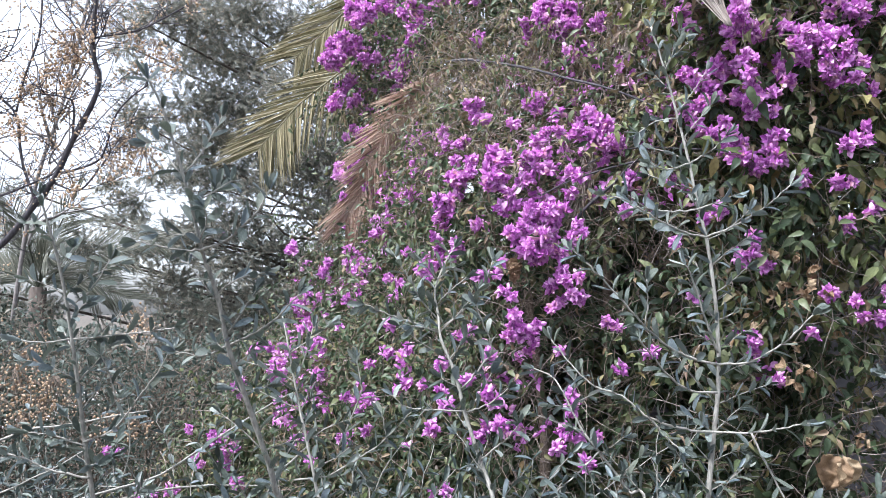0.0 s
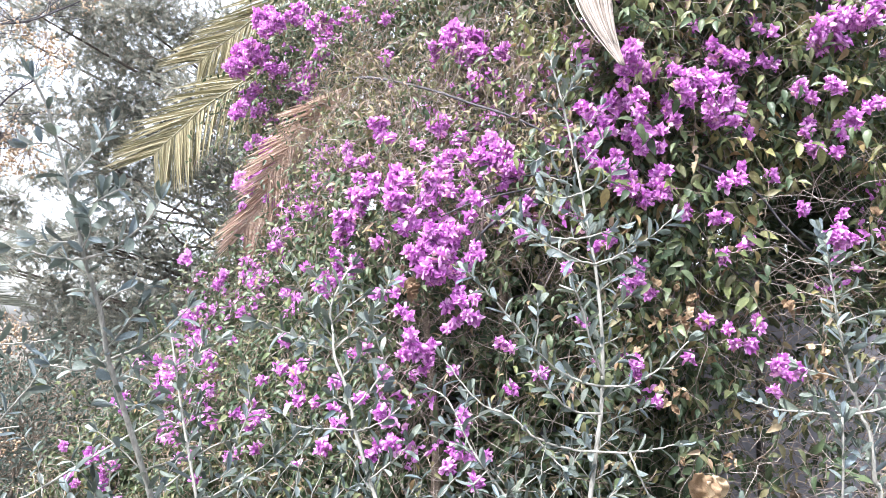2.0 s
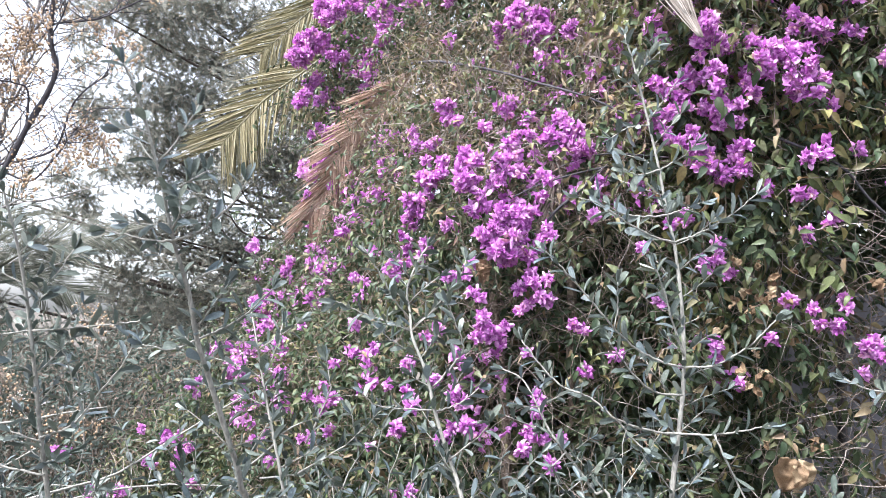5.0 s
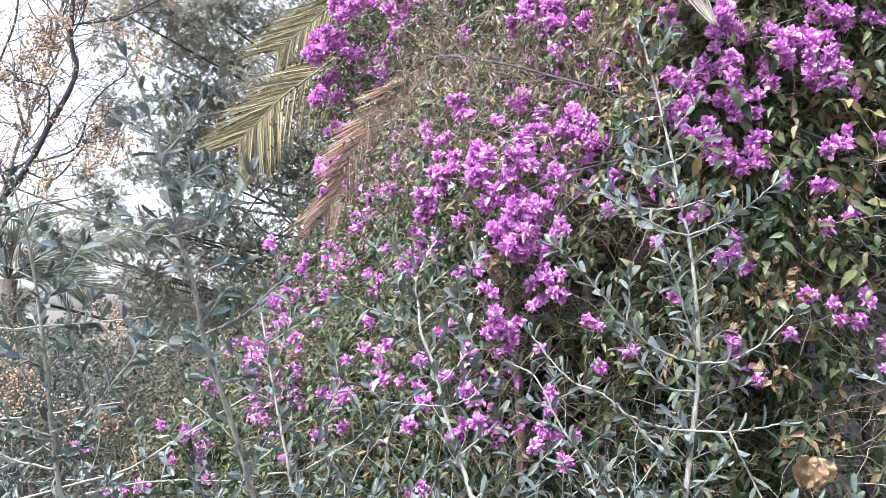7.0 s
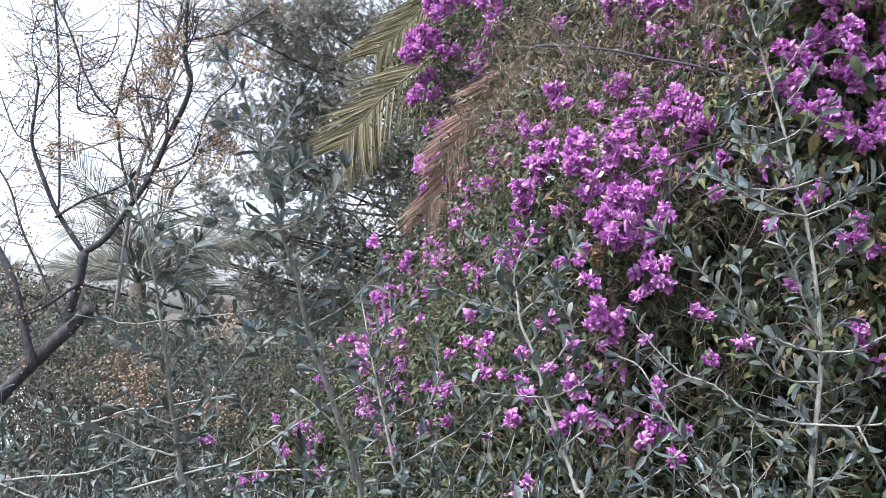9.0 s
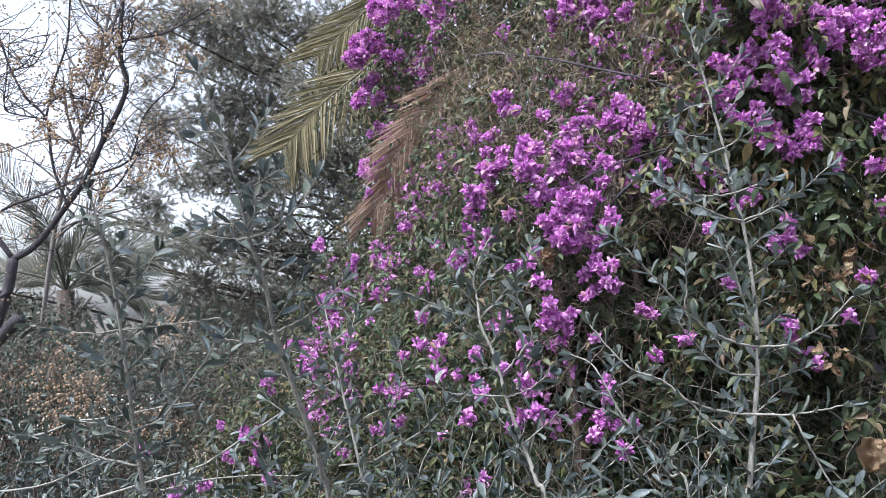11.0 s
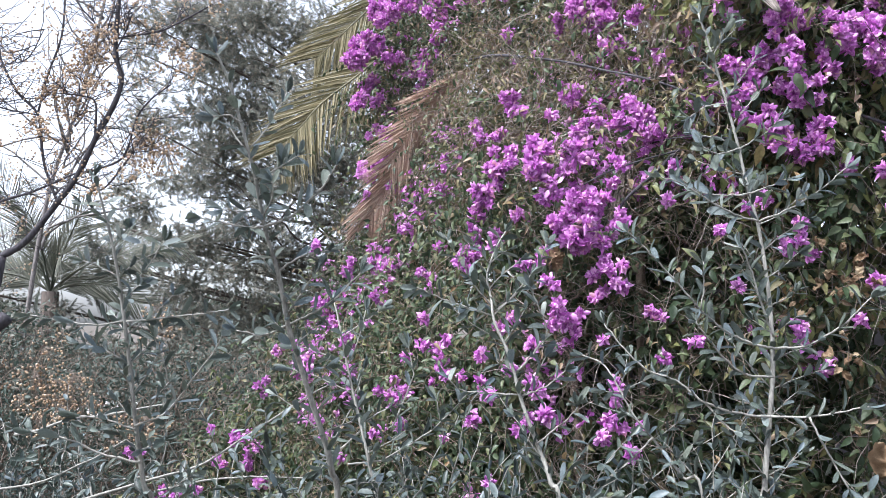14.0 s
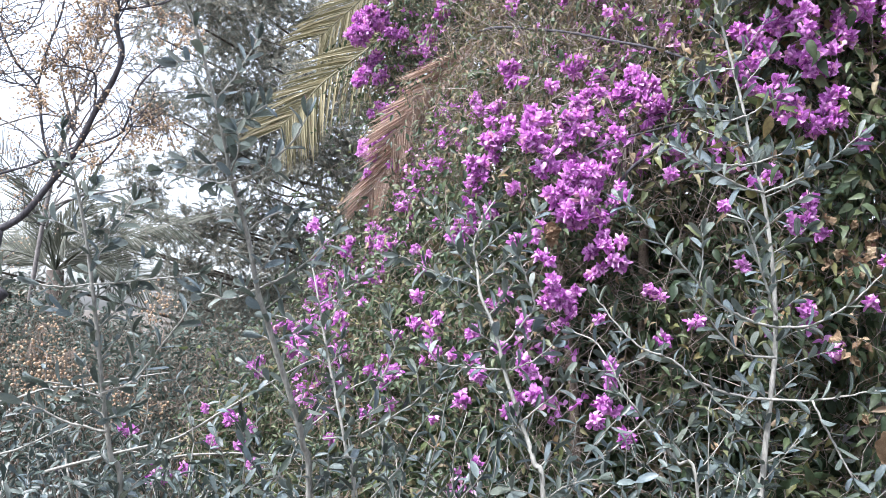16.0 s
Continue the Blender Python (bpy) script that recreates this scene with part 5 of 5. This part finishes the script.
# the bleached fibrous leaf base, drawn out to a point
g = Geo()
for i in range(150):
    o = rng.normal(size=3) * np.array([0.030, 0.012, 0.012])
    stop = 6 if rng.uniform() < 0.6 else 5
    tube(g, spline([np.array(q) + o * w for q, w in list(zip(BASE, (1.3, 1.05, 0.8, 0.55, 0.32, 0.1)))[:stop]], 4), 0.0032, 0.0014, 4)
adopt(part("leaf_base", g, STRAW, None, "bleached fibrous frond base"), palm)

# ---- chinaberry tree, bare of leaves ----
china = thing("chinaberry_tree", tuple(CHINABERRY[0][0][0][:2]) + (0.0,), "leafless chinaberry tree with dark crooked limbs and tan berries", "tree")
for i, (pts, r0, r1) in enumerate(CHINABERRY):
    pts = [np.array(p) for p in pts]
    if i == 0:
        pts = [np.array([pts[0][0] - 0.1, pts[0][1], -0.1])] + pts
    g = Geo()
    tube(g, spline(pts, 6), r0 * (0.55 if i == 0 else 0.66), r1 * 0.85, 8, 0.06)
    adopt(part("trunk" if i == 0 else "limb", g, TREE_BARK), china)
g, tips = Geo(), []
for pts, r0, r1 in CHINABERRY[2:]:
    line = spline(pts, 4)
    for j in range(1, len(line)):
        for _ in range(1 + (j % 2)):
            twig = wander(line[j], (rng.normal(), rng.normal() * 0.5, 0.6 + rng.normal() * 0.5), rng.uniform(0.12, 0.4), 6, 0.15)
            tube(g, twig, 0.0032, 0.0014, 3)
            tips.append(twig[-1])
            if rng.uniform() < 0.7:
                side = wander(twig[3], (rng.normal(), rng.normal() * 0.5, 0.4 + rng.normal() * 0.6), rng.uniform(0.06, 0.2), 5, 0.2)
                tube(g, side, 0.0025, 0.0013, 3)
                tips += [side[-1], side[3]]
adopt(part("twig_mass", g, TREE_BARK, None, "fine bare twigs", kind="stuff"), china)
g = Geo()
tips = np.repeat(np.array(tips), 3, axis=0) + rng.normal(size=(3 * len(tips), 3)) * 0.022
g.scatter(*ball(3, 5), tips, np.broadcast_to(np.eye(3), (len(tips), 3, 3)), rng.uniform(0.004, 0.0075, len(tips)))
adopt(part("bud_mass", g, BERRY, None, "small dry buds and single berries", kind="stuff"), china)
BALL = ball(4, 6)
for x, y, z, r in BERRIES:
    g, st = Geo(), Geo()
    k = int(np.clip((r / 0.0115) ** 2 * (0.45 if z < 1.6 else 1.0), 8, 130))
    u = unit(rng.normal(size=(k, 3))) * rng.uniform(0.3, 1.0, (k, 1)) ** 0.6 * r * np.array([1.15, 0.9, 1.0])
    p = np.array([x, y, z]) + u
    g.scatter(*BALL, p, np.broadcast_to(np.eye(3), (k, 3, 3)), rng.uniform(0.0058, 0.0085, k))
    top = np.array([x, y, z + r * 1.1])
    for i in range(k):
        tube(st, [top * 0.55 + (np.array([x, y, z]) + u[i] * 0.3) * 0.45, p[i]], 0.0011, 0.0009, 3)
    b = adopt(part("fruit_panicle", g, BERRY, None, "hanging bunch of tan berries", kind="stuff"), china)
    s = part("stalk", st, TWIG_BARK)
    s.parent = b
    s.matrix_parent_inverse = china.matrix_basis.inverted() @ china.matrix_basis

# ---- juniper ----
jun = thing("juniper_tree", (-0.85, 9.4, 0), "tall grey-green juniper with feathery sprays and gaps of sky", "tree")
g = Geo()
tube(g, spline([(-0.85, 9.4, -0.1), (-0.85, 9.4, 2.0), (-0.8, 9.4, 4.5), (-0.85, 9.4, 8.0)], 8), 0.10, 0.04, 10, 0.05)
adopt(part("trunk", g, DARK_BARK, None, "dark brown trunk"), jun)
for i, (x, y, z, r) in enumerate(CLUMPS):
    if i % 3 == 0:
        g = Geo()
        a = np.array([-0.85, 9.4, z - 0.3 * abs(x + 0.85) - 0.1])
        b = np.array([x, y, z])
        tube(g, spline([a, a * 0.5 + b * 0.5 + rng.normal(size=3) * 0.12, b], 5), 0.03, 0.008, 6, 0.05)
        adopt(part("limb", g, DARK_BARK), jun)
# a spray: a feather of needle-like scales
sv, sf = [], []
for i in range(7):
    t = i / 7
    for h in (-1, 1):
        a = len(sv)
        ln = 0.42 * (1 - t * 0.75)
        sv += [(0, t, 0), (0, t + 0.13, 0.01), (h * ln * 0.75, t + ln * 0.7, 0.05)]
        sf.append((a, a + 1, a + 2))
a = len(sv)
sv += [(-0.03, 0, 0), (0.03, 0, 0), (0, 1.05, 0)]
sf.append((a, a + 1, a + 2))
SPRAY = (np.array(sv), sf)
for x, y, z, r in CLUMPS:
    g = Geo()
    k = int(360 * (r / 0.3) ** 2 * (0.6 if x < -4.0 else 1.0))
    u = unit(rng.normal(size=(k, 3)))
    rad = rng.uniform(0.1, 1.0, (k, 1)) ** 0.5 * r * (1 + 0.45 * rng.normal(size=(k, 1)))
    p = np.array([x, y, z]) + u * rad * np.array([1.1, 1.0, 0.9])
    along = unit(u * 0.7 + np.array([0.0, -0.15, -0.15]) + rng.normal(size=(k, 3)) * 0.5)
    g.scatter(*SPRAY, p, frames(along, rng.normal(size=(k, 3))), rng.uniform(0.06, 0.14, k))
    adopt(part("foliage_clump", g, JUNIPER, None, "feathery grey-green spray", kind="stuff"), jun)

# the fine foliage between the clumps, with small gaps of sky
for x0, x1, z0, z1, gap, count in ((-3.0, -1.15, 2.8, 5.8, -0.1, 4200), (-3.7, -3.0, 2.8, 5.8, 0.15, 500), (-3.3, -0.9, 1.0, 3.0, 0.12, 3600), (-4.9, -4.3, 0.9, 1.4, 0.05, 250)):
    g = Geo()
    p = np.stack([rng.uniform(x0, x1, 3 * count), rng.uniform(7.7, 9.1, 3 * count), rng.uniform(z0, z1, 3 * count)], -1)
    keep = np.array([noise.noise(Vector((q[0] * 2.6, q[1] * 0.4, q[2] * 3.4))) + 0.5 * noise.noise(Vector((q[0] * 8, q[1] * 0.8, q[2] * 9))) for q in p]) > gap
    p = p[keep][:count]
    k = len(p)
    along = unit(np.array([-0.35, -0.2, 0.15]) + rng.normal(size=(k, 3)) * 0.6)
    g.scatter(*SPRAY, p, frames(along, rng.normal(size=(k, 3))), rng.uniform(0.05, 0.13, k))
    adopt(part("foliage_mass", g, JUNIPER, None, "fine feathery grey-green foliage", kind="stuff"), jun)
for i in range(26):
    z = rng.uniform(1.4, 4.6)
    g = Geo()
    tube(g, wander((-0.85, 9.3, z), (-1.0, -0.25 + rng.normal() * 0.15, 0.05 + rng.normal() * 0.2), rng.uniform(1.2, 2.9), 14, 0.16), 0.026, 0.005, 5, 0.05)
    adopt(part("limb", g, DARK_BARK), jun)

# ---- undergrowth on the left, under the trees ----
hedge = thing("undergrowth", (-2.6, 5.0, 0), "dull green and brown scrub under the bare tree", "shrub")
g, tw = Geo(), Geo()
for i in range(4200):
    x = rng.uniform(-5.3, -0.5)
    y = 4.7 + rng.uniform(0, 2.2) + 0.25 * abs(x + 2)
    z = rng.uniform(0.1, 1.0) ** 0.7 * (1.38 + 0.3 * noise.noise(Vector((x * 1.3, y, 5.0))))
    line = wander((x, y, max(z - 0.15, 0)), rng.normal(size=3) + np.array([0, -0.3, 0.8]), rng.uniform(0.2, 0.5), 8, 0.3)
    tube(tw, line, 0.003, 0.001, 3)
    k = 8
    g.scatter(*LEAF_T[i % 3], line[1:9], leaf_turns(8, 0.1), rng.uniform(0.022, 0.05, 8))
for i in range(900):
    x = rng.uniform(-5.4, -1.0)
    y = rng.uniform(6.2, 8.6)
    if abs(x / y + 0.46) < 0.07 or noise.noise(Vector((x * 1.4, y * 0.6, 2.0))) < -0.12:
        continue
    line = wander((x, y, rng.uniform(0.4, 1.3)), rng.normal(size=3) + np.array([0, -0.2, 0.7]), rng.uniform(0.25, 0.6), 8, 0.3)
    tube(tw, line, 0.004, 0.0015, 3)
    g.scatter(*LEAF_T[i % 3], line[1:9], leaf_turns(8, 0.1), rng.uniform(0.03, 0.06, 8))
for i in range(200):
    x = rng.uniform(-5.3, -0.6)
    tube(tw, wander((x, 4.8 + rng.uniform(0, 2.0) + 0.25 * abs(x + 2), -0.03), (rng.normal() * 0.1, rng.normal() * 0.1, 1.0), rng.uniform(0.7, 1.4), 9, 0.09), 0.011, 0.004, 5)
for i in range(260):
    x, y = rng.uniform(-4.7, -3.5), rng.uniform(6.2, 6.9)
    line = wander((x, y, rng.uniform(0.7, 1.55)), rng.normal(size=3) + np.array([0, -0.2, 0.7]), rng.uniform(0.2, 0.45), 8, 0.3)
    tube(tw, line, 0.004, 0.0015, 3)
    g.scatter(*LEAF_T[i % 3], line[1:9], leaf_turns(8, 0.1), rng.uniform(0.03, 0.06, 8))
adopt(part("leaf_mass", g, SCRUB_LEAF, None, "", kind="stuff"), hedge)
adopt(part("twig_mass", tw, TWIG_BARK, None, "", kind="stuff"), hedge)

# ---- far palm, pale in the light, and a pale trunk ----
FP = np.array([-4.1, 7.3, 1.85])
far = thing("far_palm", (FP[0], FP[1], 0), "low palm with pale shining fronds beyond the scrub", "palm")
g = Geo()
tube(g, [(FP[0], FP[1], -0.1), (FP[0], FP[1], 0.8), tuple(FP)], 0.09, 0.08, 12, 0.05)
adopt(part("trunk", g, DARK_BARK), far)
tv, tf = blade(0.024, 0.6, 0.15)
for i in range(15):
    a = radians(i * 151.0 + rng.uniform(-12, 12))
    up = 0.4 + 0.9 * (i % 5) / 4
    reach = rng.uniform(0.8, 1.35)
    d = np.array([math.cos(a), math.sin(a) * 0.55, 0])
    pts = [FP + reach * (d * q + np.array([0, 0, up * q * 1.1 - 0.55 * q * q])) for q in (0, 0.3, 0.65, 1.0)]
    line = spline(pts, 12)
    g = Geo()
    tube(g, line, 0.013, 0.003, 5)
    tang = unit(np.gradient(line, axis=0))
    for h in (-1, 1):
        for q in range(2):
            p = line[4:] + tang[4:] * 0.022 * q
            out = unit(np.cross(tang[4:], np.array([0.0, -1.0, 0.3]))) * h
            g.scatter(tv, tf, p, frames(unit(tang[4:] * 1.1 + out * 0.7 + np.array([0, 0, -0.1]) + rng.normal(size=p.shape) * 0.05), np.broadcast_to(np.array([0, -1.0, 0.4]), p.shape)), rng.uniform(0.26, 0.42, len(p)))
    adopt(part("frond", g, FAR_PALM), far)
pale = thing("pale_tree", (-4.1, 6.7, 0), "bare tree with a pale trunk behind the berries", "tree")
g = Geo()
tube(g, spline([(-4.1, 6.7, -0.1), (-3.95, 6.65, 1.6), (-3.78, 6.6, 2.76), (-3.51, 6.55, 3.63), (-3.3, 6.5, 4.6)], 6), 0.024, 0.012, 9, 0.05)
adopt(part("trunk", g, PALE_BARK), pale)
g = Geo()
for i in range(30):
    z = rng.uniform(2.2, 4.5)
    tube(g, wander((-3.95 + (z - 1.6) * 0.21, 6.6, z), (rng.normal(), rng.normal(), 1.0), rng.uniform(0.6, 1.4), 9, 0.18), 0.012, 0.003, 4)
adopt(part("branching", g, PALE_BARK, None, "", kind="stuff"), pale)

# ---- far trees along the horizon ----
for x, y, r, h in ((-11.0, 15.0, 1.5, 2.4), (-9.9, 16.0, 1.2, 2.1), (-5.0, 15.5, 1.1, 2.3), (-13.5, 17.0, 1.8, 3.0), (-3.6, 17.0, 1.4, 2.6), (-1.2, 16.0, 1.3, 2.4)):
    t = thing("far_tree", (x, y, 0), "hazy grey-green tree far behind the scrub", "tree", "far trees")
    g = Geo()
    tube(g, spline([(x, y, -0.1), (x + 0.1, y, h * 0.4), (x, y, h * 0.8)], 4), 0.12, 0.05, 7, 0.05)
    adopt(part("trunk", g, DARK_BARK), t)
    g = Geo()
    for _ in range(26):
        c = np.array([x, y, h * 0.55]) + unit(rng.normal(size=3)) * rng.uniform(0.3, 1.0) * np.array([r, r * 0.8, h * 0.4])
        k = 120
        u = unit(rng.normal(size=(k, 3)))
        g.scatter(*LEAF_T[0], c + u * rng.uniform(0.1, 0.42, (k, 1)), frames(unit(u + rng.normal(size=(k, 3)) * 0.5), rng.normal(size=(k, 3))), rng.uniform(0.08, 0.16, k))
    adopt(part("crown", g, SHRUB_LEAF, None, "", kind="stuff"), t)

# ---- dark leafy backing, added for the deep shade above the wall ----
tall = thing("dark_backing", (3.2, 5.3, 0), "added dark leafy backing for the deep shade above the grey wall", "hedge")
g = Geo()
for i in range(14):
    x = 1.3 + i * 0.4
    tube(g, wander((x, 5.3, -0.05), (0, 0, 1), 3.2, 10, 0.06), 0.035, 0.012, 6)
adopt(part("stem_row", g, DARK_BARK, None, "", kind="stuff"), tall)
g = Geo()
k = 11000
p = np.stack([rng.uniform(1.0, 6.6, k), rng.uniform(4.7, 5.9, k), rng.uniform(0.1, 1.0, k) ** 0.8 * 3.7], -1)
keep = np.array([noise.noise(Vector(q * 2.0)) for q in p]) > -0.3
p = p[keep]
g.scatter(*LEAF_T[1], p, leaf_turns(len(p)), rng.uniform(0.09, 0.17, len(p)))
adopt(part("leaf_mass", g, SHRUB_LEAF, None, "", kind="stuff"), tall)
